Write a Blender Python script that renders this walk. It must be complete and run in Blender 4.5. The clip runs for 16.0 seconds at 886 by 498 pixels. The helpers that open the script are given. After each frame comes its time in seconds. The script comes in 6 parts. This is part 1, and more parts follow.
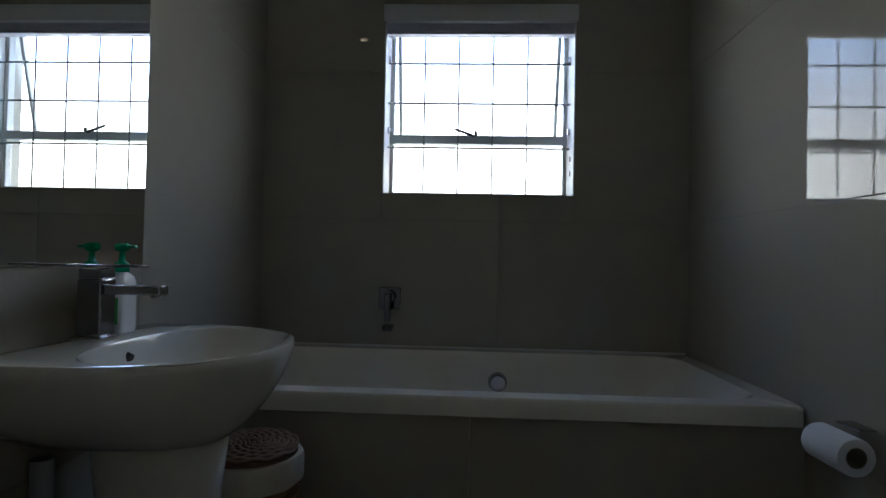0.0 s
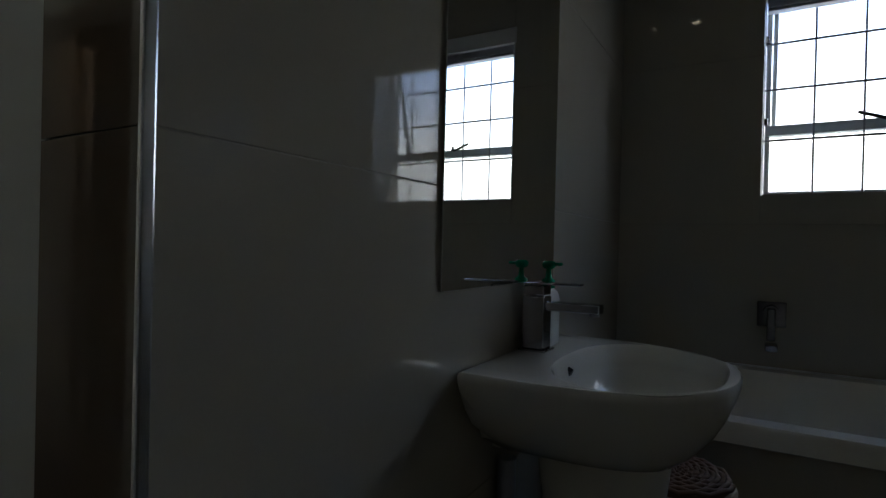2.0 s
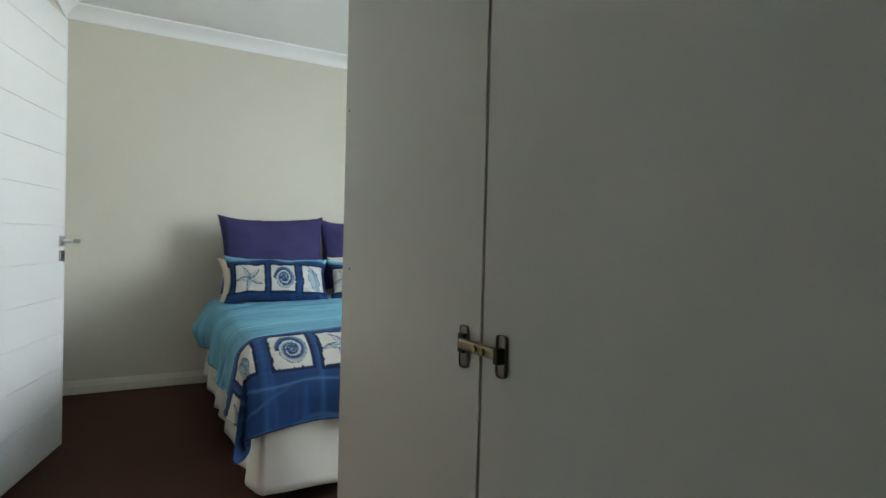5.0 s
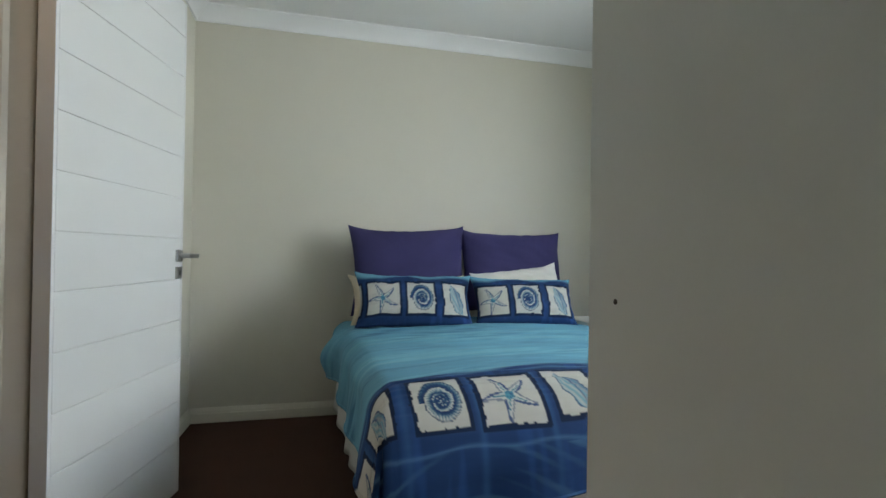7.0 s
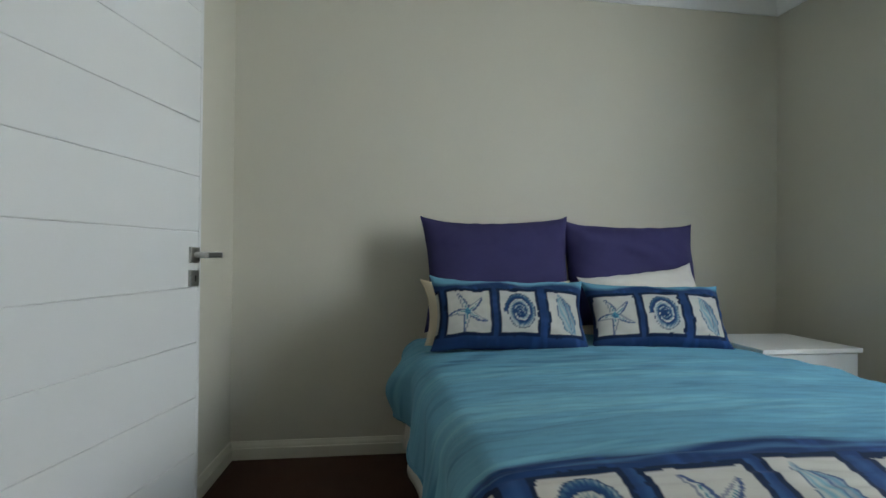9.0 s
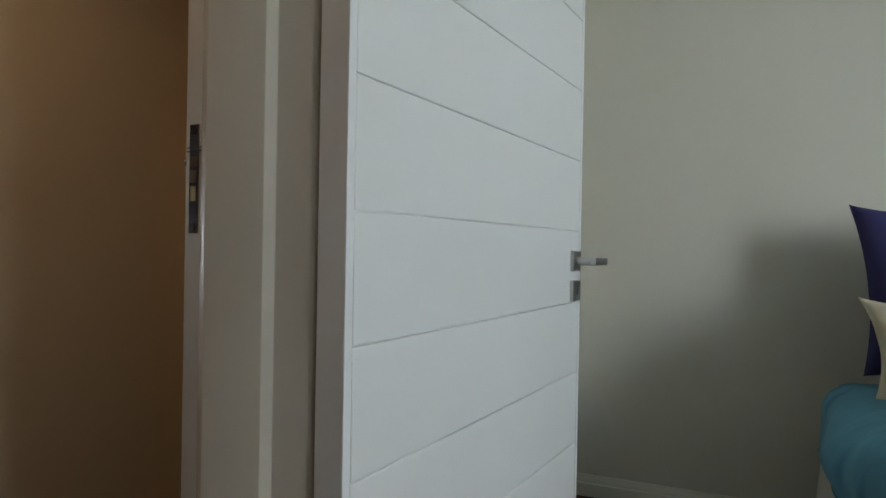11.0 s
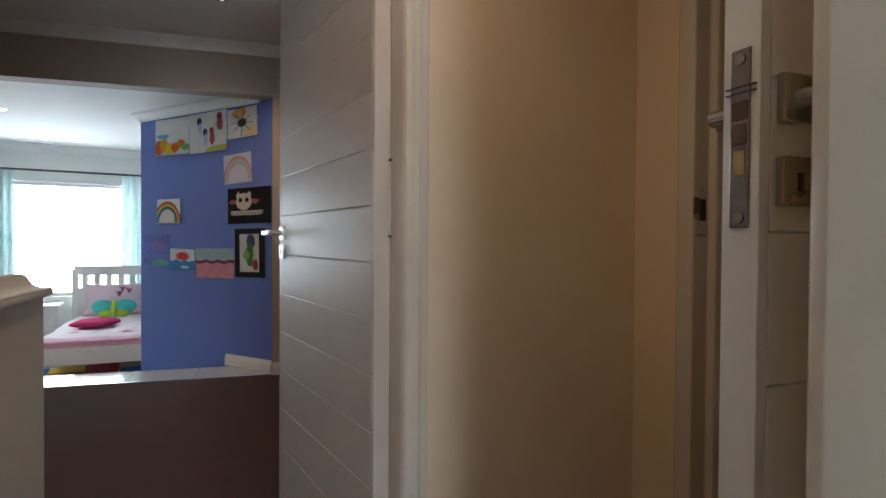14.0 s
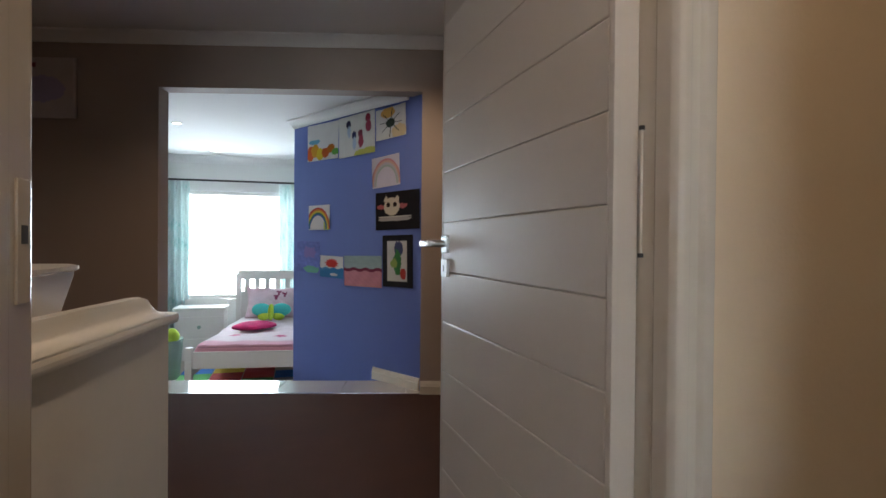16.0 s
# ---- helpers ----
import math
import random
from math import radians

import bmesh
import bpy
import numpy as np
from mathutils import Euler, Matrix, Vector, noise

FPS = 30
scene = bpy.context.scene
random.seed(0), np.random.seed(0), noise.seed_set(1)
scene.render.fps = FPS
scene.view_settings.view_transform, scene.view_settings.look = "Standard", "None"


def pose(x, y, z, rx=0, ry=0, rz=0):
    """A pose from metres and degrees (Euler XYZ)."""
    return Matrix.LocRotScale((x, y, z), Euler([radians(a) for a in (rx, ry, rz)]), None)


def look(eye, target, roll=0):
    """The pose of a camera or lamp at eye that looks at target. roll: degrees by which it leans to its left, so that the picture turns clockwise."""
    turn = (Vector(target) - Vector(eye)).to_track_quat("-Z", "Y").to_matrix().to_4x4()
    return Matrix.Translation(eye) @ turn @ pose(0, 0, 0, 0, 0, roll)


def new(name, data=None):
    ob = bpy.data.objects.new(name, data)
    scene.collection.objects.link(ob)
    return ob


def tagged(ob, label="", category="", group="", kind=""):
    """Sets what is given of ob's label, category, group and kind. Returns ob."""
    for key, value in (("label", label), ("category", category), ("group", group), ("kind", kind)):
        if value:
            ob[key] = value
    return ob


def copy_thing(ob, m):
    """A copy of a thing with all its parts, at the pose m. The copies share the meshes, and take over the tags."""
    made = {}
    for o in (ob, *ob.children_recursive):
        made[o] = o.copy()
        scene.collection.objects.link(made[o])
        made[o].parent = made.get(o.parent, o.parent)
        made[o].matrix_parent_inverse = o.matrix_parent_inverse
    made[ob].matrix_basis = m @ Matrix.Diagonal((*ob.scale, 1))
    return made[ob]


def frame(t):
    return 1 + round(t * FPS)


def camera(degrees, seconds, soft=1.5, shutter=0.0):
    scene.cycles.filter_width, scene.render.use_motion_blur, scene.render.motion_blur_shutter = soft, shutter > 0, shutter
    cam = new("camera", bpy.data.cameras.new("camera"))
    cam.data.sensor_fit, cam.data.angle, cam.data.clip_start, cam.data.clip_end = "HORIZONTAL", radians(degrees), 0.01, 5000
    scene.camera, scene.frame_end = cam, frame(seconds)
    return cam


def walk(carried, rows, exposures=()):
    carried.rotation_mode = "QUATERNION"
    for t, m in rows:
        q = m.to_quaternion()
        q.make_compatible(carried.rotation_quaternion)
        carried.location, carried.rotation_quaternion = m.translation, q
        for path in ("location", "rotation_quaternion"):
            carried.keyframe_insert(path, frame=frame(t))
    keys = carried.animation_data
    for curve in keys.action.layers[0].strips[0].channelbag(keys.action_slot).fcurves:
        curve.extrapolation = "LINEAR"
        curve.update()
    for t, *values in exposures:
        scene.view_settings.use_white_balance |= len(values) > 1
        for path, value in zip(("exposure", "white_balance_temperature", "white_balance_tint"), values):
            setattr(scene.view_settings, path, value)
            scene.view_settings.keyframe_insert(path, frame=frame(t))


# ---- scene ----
cam = camera(78.3, 16.0)
PATH = [
    (0, (0.837, -0.219, 0.983), (0.746, 1.779, 1.021), 1.2),
    (0.5, (0.78, -0.238, 1.011), (0.426, 1.731, 1.024), 1.3),
    (1, (0.683, -0.243, 1.019), (0.102, 1.671, 1.03), 1.3),
    (1.5, (0.599, -0.259, 1.027), (-0.216, 1.568, 1.031), 1.2),
    (2, (0.487, -0.283, 1.035), (-0.519, 1.446, 1.023), 1.4),
    (2.5, (0.404, -0.324, 1.025), (-0.825, 1.254, 1.019), 1.3),
    (3, (0.304, -0.349, 1.025), (-1.048, 1.124, 0.997), 1.3),
    (3.5, (0.212, -0.364, 1.025), (-1.266, 0.982, 0.984), 1.2),
    (4, (0.105, -0.371, 1.031), (-1.481, 0.848, 0.996), 1.7),
    (4.5, (0.003, -0.371, 1.035), (-1.673, 0.719, 0.999), 1.6),
    (5, (-0.107, -0.362, 1.03), (-1.861, 0.599, 1.0), 1.5),
    (5.2, (-0.159, -0.355, 1.03), (-1.94, 0.554, 1.008), 1.7),
    (7.5, (-0.953, -0.235, 1.005), (-3.865, 0.486, 1.000), 0.9),
    (8, (-1.133, -0.206, 1.024), (-4.058, 0.460, 0.989), 1.2),
    (8.2, (-1.220, -0.205, 1.013), (-4.147, 0.453, 0.997), 1),
    (10.4, (-1.786, -0.383, 0.989), (-3.758, -0.715, 0.994), 0.8),
    (11, (-1.907, -0.556, 1.01), (-3.784, -1.247, 1.003), 1.0),
    (11.5, (-1.981, -0.683, 1.017), (-3.735, -1.642, 1.0), 1.1),
    (12, (-2.047, -0.745, 1.015), (-3.607, -1.996, 0.968), 0.4),
    (12.5, (-2.066, -0.788, 1.01), (-3.481, -2.201, 0.979), 0.8),
    (13, (-2.085, -0.841, 1.014), (-3.355, -2.386, 0.985), 0.8),
    (13.5, (-2.083, -0.883, 1.009), (-3.195, -2.545, 0.982), 0.8),
    (14, (-2.072, -0.912, 1.01), (-3.053, -2.655, 0.98), 0.4),
    (14.5, (-2.078, -0.962, 1.01), (-2.939, -2.767, 0.983), 0.5),
    (15, (-2.094, -1.088, 1.019), (-2.853, -2.938, 0.997), 0.4),
    (15.5, (-2.115, -1.271, 1.029), (-2.781, -3.159, 1.013), 0.5),
    (16, (-2.125, -1.428, 1.034), (-2.646, -3.358, 1.015), 0.5),
]
EXPOSURES = [(0.0, -0.9, 6500, 10), (0.5, -1.15, 6500, 10), (1.0, -1.4, 6500, 10), (1.5, -1.65, 6500, 10), (2.0, -1.75, 6500, 10), (2.5, -1.45, 6500, 10), (3.0, -1.03, 6500, 10), (3.5, -0.55, 6500, 10), (4.0, -0.22, 6500, 10), (4.5, 0.1, 6500, 10), (5.0, 0.3, 6500, 10), (7.5, -0.15, 6500, 10), (8.2, -0.3, 6500, 10), (10.4, -0.4, 6400, 10), (11.5, -0.25, 6400, 10), (13.0, 0.05, 6150, 11), (14.0, 0.48, 6150, 11), (15.0, 0.6, 6150, 11), (16.0, 0.53, 6150, 11)]
walk(cam, [(t, look(eye, target, roll)) for t, eye, target, roll in PATH], EXPOSURES)
SKY, BATH_L, BED_W, CHILD_W, HALL_W = 0.15, 12.0, 25.0, 22.0, 17.0

# ---- world, sun, large lights ----
world = bpy.data.worlds.new("sky")
scene.world = world
world.use_nodes = True
wn = world.node_tree
sky = wn.nodes.new("ShaderNodeTexSky")
sky.sky_type = "NISHITA"
sky.sun_disc = False
sky.sun_elevation = radians(48)
sky.sun_rotation = radians(75)
wn.links.new(sky.outputs[0], wn.nodes["Background"].inputs[0])
wn.nodes["Background"].inputs[1].default_value = SKY

sun = new("sun", bpy.data.lights.new("sun", "SUN"))
sun.data.energy, sun.data.angle, sun.data.color = 3.0, radians(0.5), (1.0, 0.95, 0.88)
sun.matrix_world = look((30, 8, 34), (0, 0, 0))


def window_light(name, x, y, z, sx, sz, watts, towards, color):
    lamp = new(name, bpy.data.lights.new(name, "AREA"))
    lamp.data.shape, lamp.data.size, lamp.data.size_y = "RECTANGLE", sx, sz
    lamp.data.energy, lamp.data.color = watts, color
    lamp.matrix_world = look((x, y, z), (x, y + towards, z))
    return lamp


window_light("bedroom_daylight", -1.95, 2.20, 1.45, 1.5, 1.2, BED_W, -1, (0.915, 0.985, 0.955))
window_light("child_daylight", -1.45, -9.02, 0.98, 1.3, 1.25, CHILD_W, 1, (0.82, 0.95, 1.0))


def bulb(name, x, y, z, watts, color, radius=0.03, wide=150, blend=0.6):
    lamp = new(name, bpy.data.lights.new(name, "SPOT"))
    lamp.data.energy, lamp.data.color, lamp.data.shadow_soft_size = watts, color, radius
    lamp.data.spot_size, lamp.data.spot_blend = radians(wide), blend
    lamp.matrix_world = look((x, y, z), (x, y, z - 1))
    return lamp


WARM = (1.0, 0.69, 0.43)
# Unseen passage lamp, placed for the warm light wanted on wall and jambs.
bulb("passage_bulb", -2.26, -1.48, 2.37, HALL_W, WARM, 0.04, 155, 0.9)
bulb("child_bulb", -2.50, -4.36, 2.37, 20.0, WARM)
# Unseen second nursery lamp, added to brighten and warm the room.
bulb("child_bulb", -1.20, -3.50, 2.37, 8.0, WARM)

# ---- materials ----
def material(name, color, rough=0.5, metal=0.0, spots=6.0, vary=0.08, grain=180.0, bump=0.05, gloss=0.5, tint=None, random_vary=0.0, coat=0.0):
    m = bpy.data.materials.new(name)
    m.use_nodes = True
    t = m.node_tree
    b = t.nodes["Principled BSDF"]
    co = t.nodes.new("ShaderNodeTexCoord")
    n1, n2 = t.nodes.new("ShaderNodeTexNoise"), t.nodes.new("ShaderNodeTexNoise")
    n1.inputs["Scale"].default_value, n1.inputs["Detail"].default_value = spots, 6
    n2.inputs["Scale"].default_value, n2.inputs["Detail"].default_value = grain, 4
    for n in (n1, n2):
        t.links.new(co.outputs["Object"], n.inputs["Vector"])
    ramp = t.nodes.new("ShaderNodeMix")
    ramp.data_type = "RGBA"
    lo = [c * (1 - vary) for c in color]
    hi = [min(1, c * (1 + vary)) for c in (tint or color)]
    ramp.inputs[6].default_value, ramp.inputs[7].default_value = (*lo, 1), (*hi, 1)
    add = t.nodes.new("ShaderNodeMath")
    add.operation = "MULTIPLY_ADD"
    t.links.new(n2.outputs["Fac"], add.inputs[0])
    add.inputs[1].default_value = 0.35
    t.links.new(n1.outputs["Fac"], add.inputs[2])
    sub = t.nodes.new("ShaderNodeMath")
    sub.operation = "SUBTRACT"
    t.links.new(add.outputs[0], sub.inputs[0])
    sub.inputs[1].default_value = 0.17
    fac = sub
    if random_vary:
        info = t.nodes.new("ShaderNodeObjectInfo")
        fac = t.nodes.new("ShaderNodeMath")
        fac.operation = "MULTIPLY_ADD"
        t.links.new(info.outputs["Random"], fac.inputs[0])
        fac.inputs[1].default_value = random_vary
        t.links.new(sub.outputs[0], fac.inputs[2])
    t.links.new(fac.outputs[0], ramp.inputs[0])
    t.links.new(ramp.outputs[2], b.inputs["Base Color"])
    b.inputs["Roughness"].default_value, b.inputs["Metallic"].default_value = rough, metal
    b.inputs["Specular IOR Level"].default_value = gloss
    b.inputs["Coat Weight"].default_value = coat
    b.inputs["Coat Roughness"].default_value = 0.04
    rr = t.nodes.new("ShaderNodeMath")
    rr.operation = "MULTIPLY_ADD"
    t.links.new(n1.outputs["Fac"], rr.inputs[0])
    rr.inputs[1].default_value, rr.inputs[2].default_value = 0.25 * rough, 0.87 * rough
    t.links.new(rr.outputs[0], b.inputs["Roughness"])
    if bump:
        bp = t.nodes.new("ShaderNodeBump")
        bp.inputs["Strength"].default_value, bp.inputs["Distance"].default_value = bump, 0.004
        t.links.new(n2.outputs["Fac"], bp.inputs["Height"])
        t.links.new(bp.outputs[0], b.inputs["Normal"])
    return m


def printed(name, rough=0.85, weave=420.0, bump=0.15):
    """Cloth or paper that takes its print from the mesh's colour layer."""
    m = material(name, (0.5, 0.5, 0.5), rough, grain=weave, bump=bump, gloss=0.2)
    t = m.node_tree
    at = t.nodes.new("ShaderNodeAttribute")
    at.attribute_name = "print"
    mul = t.nodes.new("ShaderNodeMix")
    mul.data_type, mul.blend_type = "RGBA", "MULTIPLY"
    mul.inputs[0].default_value = 0.25
    t.links.new(at.outputs["Color"], mul.inputs[6])
    noise_node = [n for n in t.nodes if n.type == "TEX_NOISE"][0]
    t.links.new(noise_node.outputs["Fac"], mul.inputs[7])
    t.links.new(mul.outputs[2], t.nodes["Principled BSDF"].inputs["Base Color"])
    return m


def glowing(name, color, strength):
    m = bpy.data.materials.new(name)
    m.use_nodes = True
    b = m.node_tree.nodes["Principled BSDF"]
    b.inputs["Base Color"].default_value = (*color, 1)
    b.inputs["Emission Color"].default_value, b.inputs["Emission Strength"].default_value = (*color, 1), strength
    return m


def clear_glass(name):
    m = bpy.data.materials.new(name)
    m.use_nodes = True
    b = m.node_tree.nodes["Principled BSDF"]
    b.inputs["Transmission Weight"].default_value, b.inputs["Roughness"].default_value, b.inputs["IOR"].default_value = 1.0, 0.0, 1.05
    return m


M_TILE = material("glazed_tile", (0.395, 0.366, 0.300), 0.018, spots=2.5, vary=0.05, bump=0.004, gloss=0.45, random_vary=0.1)
# Browner tile of the wall end, its dimness put into the base colour.
M_DIMTILE = material("dimmed_brown_tile", (0.165, 0.138, 0.108), 0.03, spots=2.5, vary=0.08, bump=0.004, gloss=0.45)
M_GROUT = material("grout", (0.345, 0.33, 0.28), 0.5)
# Door paint darkened and warmed: the nursery door's shade sits in the colour.
M_DIMDOOR = material("dimmed_door_paint", (0.50, 0.445, 0.385), 0.33, spots=4, vary=0.05, bump=0.03, grain=90)
M_REVEAL = material("white_reveal_paint", (0.74, 0.75, 0.76), 0.6, spots=6, vary=0.05, bump=0.08, grain=120)
M_FLOORTILE = material("bath_floor_tile", (0.30, 0.27, 0.22), 0.25, random_vary=0.2)
M_TRIM = material("tile_trim_aluminium", (0.75, 0.76, 0.80), 0.25, 1.0, bump=0.02)
M_PORC = material("porcelain", (0.80, 0.78, 0.70), 0.06, spots=2, vary=0.02, bump=0.0, coat=0.4)
M_ACRYL = material("bath_acrylic", (0.82, 0.79, 0.70), 0.09, spots=2, vary=0.02, bump=0.0, coat=0.3)
# Chrome with the room's dark reflections put into its base colour.
M_DIMCHROME = material("dimmed_chrome", (0.16, 0.16, 0.18), 0.15, 1.0, vary=0.04, bump=0.0)
M_CHROME = material("chrome", (0.42, 0.42, 0.45), 0.12, 1.0, vary=0.04, bump=0.0)
M_STEEL = material("brushed_steel", (0.55, 0.55, 0.54), 0.28, 1.0, vary=0.08, bump=0.03)
M_DARKSTEEL = material("tarnished_steel", (0.30, 0.27, 0.24), 0.4, 1.0, spots=40, vary=0.3, bump=0.05)
M_NICKEL = material("yellowed_nickel", (0.42, 0.35, 0.25), 0.3, 1.0, spots=50, vary=0.25)
M_LOCK = material("clouded_chrome", (0.30, 0.28, 0.31), 0.22, 1.0, spots=70, vary=0.35)
M_BRASS = material("worn_brass", (0.52, 0.40, 0.20), 0.35, 1.0, spots=60, vary=0.2)
M_POLE = material("dark_stained_wood", (0.10, 0.065, 0.035), 0.35, spots=20, vary=0.3, grain=120)
M_MIRROR = material("silvered_mirror", (0.93, 0.95, 0.94), 0.0, 1.0, vary=0.0, bump=0.0)
M_MIRROR.node_tree.nodes["Principled BSDF"].inputs["Roughness"].default_value = 0.0
for link in list(M_MIRROR.node_tree.links):
    if link.to_socket.name == "Roughness":
        M_MIRROR.node_tree.links.remove(link)
M_WHITE = material("white_gloss_paint", (0.70, 0.705, 0.70), 0.35, spots=4, vary=0.03, bump=0.03, grain=90)
M_FRAME = material("cream_enamel_frame", (0.57, 0.52, 0.44), 0.22, spots=5, vary=0.06, bump=0.03, grain=70)
M_WARD = material("white_melamine", (0.66, 0.665, 0.64), 0.42, spots=3, vary=0.03, bump=0.04, grain=240)
# Dark tone that paints the shade inside the wardrobe's gaps.
M_GAPSHADE = material("gap_shade", (0.30, 0.29, 0.27), 0.6)
M_BEDWALL = material("greige_wall_paint", (0.615, 0.59, 0.505), 0.75, spots=1.6, vary=0.05, bump=0.10, grain=130)
M_HALLWALL = material("sand_wall_paint", (0.67, 0.54, 0.375), 0.7, spots=1.6, vary=0.06, bump=0.10, grain=130)
M_CHILDWALL = material("mushroom_wall_paint", (0.42, 0.355, 0.315), 0.75, spots=1.8, vary=0.06, bump=0.08, grain=130)
M_BLUE = material("blue_wall_paint", (0.13, 0.19, 0.52), 0.7, spots=2.2, vary=0.08, bump=0.08, grain=130)
M_CEIL = material("ceiling_white", (0.80, 0.81, 0.80), 0.85, spots=2, vary=0.03, bump=0.08, grain=110)
M_CORNICE = material("cornice_white", (0.84, 0.85, 0.85), 0.6, spots=5, vary=0.03, bump=0.02)
M_SKIRT = material("cream_skirting", (0.70, 0.67, 0.58), 0.45, spots=6, vary=0.06, bump=0.04)
M_CARPET = material("brown_carpet", (0.074, 0.037, 0.027), 0.95, spots=5, vary=0.22, grain=420, bump=0.9, gloss=0.1)
M_SILL = material("polished_porcelain_tile", (0.55, 0.53, 0.50), 0.06, spots=4, vary=0.06, bump=0.0)
M_LINO = material("pale_laminate_floor", (0.42, 0.36, 0.29), 0.4, spots=8, vary=0.15)
M_LINEN = material("white_linen", (0.70, 0.68, 0.62), 0.85, spots=9, vary=0.06, grain=420, bump=0.3, gloss=0.2)
M_PRINT = printed("printed_cotton")
M_PAPER = printed("painted_paper", 0.8, 260, 0.06)
M_FURN = material("white_painted_wood", (0.74, 0.73, 0.69), 0.4, spots=6, vary=0.05, bump=0.05, grain=60)
M_WICKER = material("wicker", (0.20, 0.105, 0.055), 0.55, spots=30, vary=0.35, bump=0.1)
M_CALICO = material("calico_lining", (0.62, 0.58, 0.50), 0.9, bump=0.3)
M_BLACK = material("black_plastic", (0.02, 0.02, 0.022), 0.35, vary=0.2)
M_TISSUE = material("tissue_paper", (0.82, 0.82, 0.85), 0.95, bump=0.3)
M_CARD = material("grey_card", (0.22, 0.19, 0.16), 0.9)
M_SOAPW = material("white_bottle_plastic", (0.80, 0.80, 0.78), 0.25, bump=0)
M_GREEN = material("green_plastic", (0.0, 0.30, 0.13), 0.2, bump=0, vary=0.05)
M_GREENL = material("green_label", (0.06, 0.42, 0.10), 0.4, bump=0)
M_REDL = material("red_label", (0.55, 0.03, 0.03), 0.4, bump=0)
M_GREYL = material("grey_print", (0.35, 0.36, 0.38), 0.5, bump=0)
M_ALU = material("white_window_steel", (0.52, 0.55, 0.55), 0.4, vary=0.08)
M_BARS = material("grey_bar_enamel", (0.31, 0.32, 0.34), 0.4, vary=0.08)
M_BLIND = material("blind_slat", (0.48, 0.48, 0.55), 0.45, bump=0)
M_GLASS = clear_glass("clear_glass")
M_LAMP = glowing("lamp_glow", (1.0, 0.85, 0.6), 14.0)
M_DAY = glowing("hazy_daylight", (0.93, 0.98, 1.0), 3.2)
M_SKYGLOW = glowing("bright_sky", (0.86, 0.94, 1.0), BATH_L)
t_ = M_SKYGLOW.node_tree
g_co, g_sep, g_map, g_mix = (t_.nodes.new("ShaderNode" + n) for n in ("NewGeometry", "SeparateXYZ", "MapRange", "Mix"))
g_mix.data_type = "RGBA"
g_mix.inputs[6].default_value, g_mix.inputs[7].default_value = (0.93, 0.97, 1.0, 1), (0.33, 0.54, 1.0, 1)
g_map.inputs[1].default_value, g_map.inputs[2].default_value = 1.65, 2.35
t_.links.new(g_co.outputs["Position"], g_sep.inputs[0])
t_.links.new(g_sep.outputs[2], g_map.inputs[0])
t_.links.new(g_map.outputs[0], g_mix.inputs[0])
t_.links.new(g_mix.outputs[2], t_.nodes["Principled BSDF"].inputs["Emission Color"])
M_TEAL = printed("curtain_cotton", 0.9, 300, 0.2)
c_t = M_TEAL.node_tree
c_tr, c_mx = c_t.nodes.new("ShaderNodeBsdfTranslucent"), c_t.nodes.new("ShaderNodeMixShader")
c_t.links.new(c_t.nodes["Principled BSDF"].inputs["Base Color"].links[0].from_socket, c_tr.inputs[0])
c_t.links.new(c_t.nodes["Principled BSDF"].outputs[0], c_mx.inputs[1])
c_t.links.new(c_tr.outputs[0], c_mx.inputs[2])
c_t.links.new(c_mx.outputs[0], c_t.nodes["Material Output"].inputs[0])
M_PINK = material("pink_bedding", (0.72, 0.36, 0.44), 0.9, spots=8, vary=0.1, grain=400, bump=0.3)
M_MAGENTA = material("magenta_plush", (0.62, 0.03, 0.16), 0.95, spots=20, vary=0.25, grain=300, bump=0.8)
M_AQUA = material("aqua_plush", (0.08, 0.52, 0.50), 0.95, spots=20, vary=0.15, grain=300, bump=0.6)
M_LIME = material("lime_plush", (0.45, 0.62, 0.06), 0.95, spots=20, vary=0.15, grain=300, bump=0.6)
M_TUB = material("milky_plastic", (0.75, 0.74, 0.74), 0.3, bump=0, vary=0.03)
M_MAT = {c: material("foam_" + c, v, 0.8, bump=0.2) for c, v in dict(red=(0.55, 0.07, 0.06), green=(0.10, 0.40, 0.10), blue=(0.03, 0.18, 0.55), yellow=(0.65, 0.45, 0.04)).items()}
M_BASKETG = material("green_canvas", (0.30, 0.42, 0.36), 0.9, bump=0.4)
M_RUSTBROWN = material("rust_brown", (0.11, 0.055, 0.03), 0.6, 0.4, spots=80, vary=0.4)
# Dark of small holes, painted on flat discs instead of sunk.
M_HOLEDARK = material("hole_dark", (0.05, 0.04, 0.035), 0.8)

# ---- small builders ----
def box(bm, x0, x1, y0, y1, z0, z1, bevel=0.0, seg=2):
    flat = bm.faces.layers.int.get("flat") or bm.faces.layers.int.new("flat")
    before = set(bm.faces)
    geo = bmesh.ops.create_cube(bm, size=1.0)
    vs = geo["verts"]
    for v in vs:
        v.co = Vector((x0 + (v.co.x + 0.5) * (x1 - x0), y0 + (v.co.y + 0.5) * (y1 - y0), z0 + (v.co.z + 0.5) * (z1 - z0)))
    if bevel:
        es = list({e for v in vs for e in v.link_edges})
        bmesh.ops.bevel(bm, geom=es, offset=bevel, segments=seg, profile=0.5, affect="EDGES")
    for f in bm.faces:
        if f not in before:
            f.normal_update()
            if max(abs(c) for c in f.normal) > 0.9999:
                f[flat] = 1
    return bm


def boxes(*dims, bevel=0.0):
    bm = bmesh.new()
    for d in dims:
        box(bm, *d, bevel=bevel)
    return bm


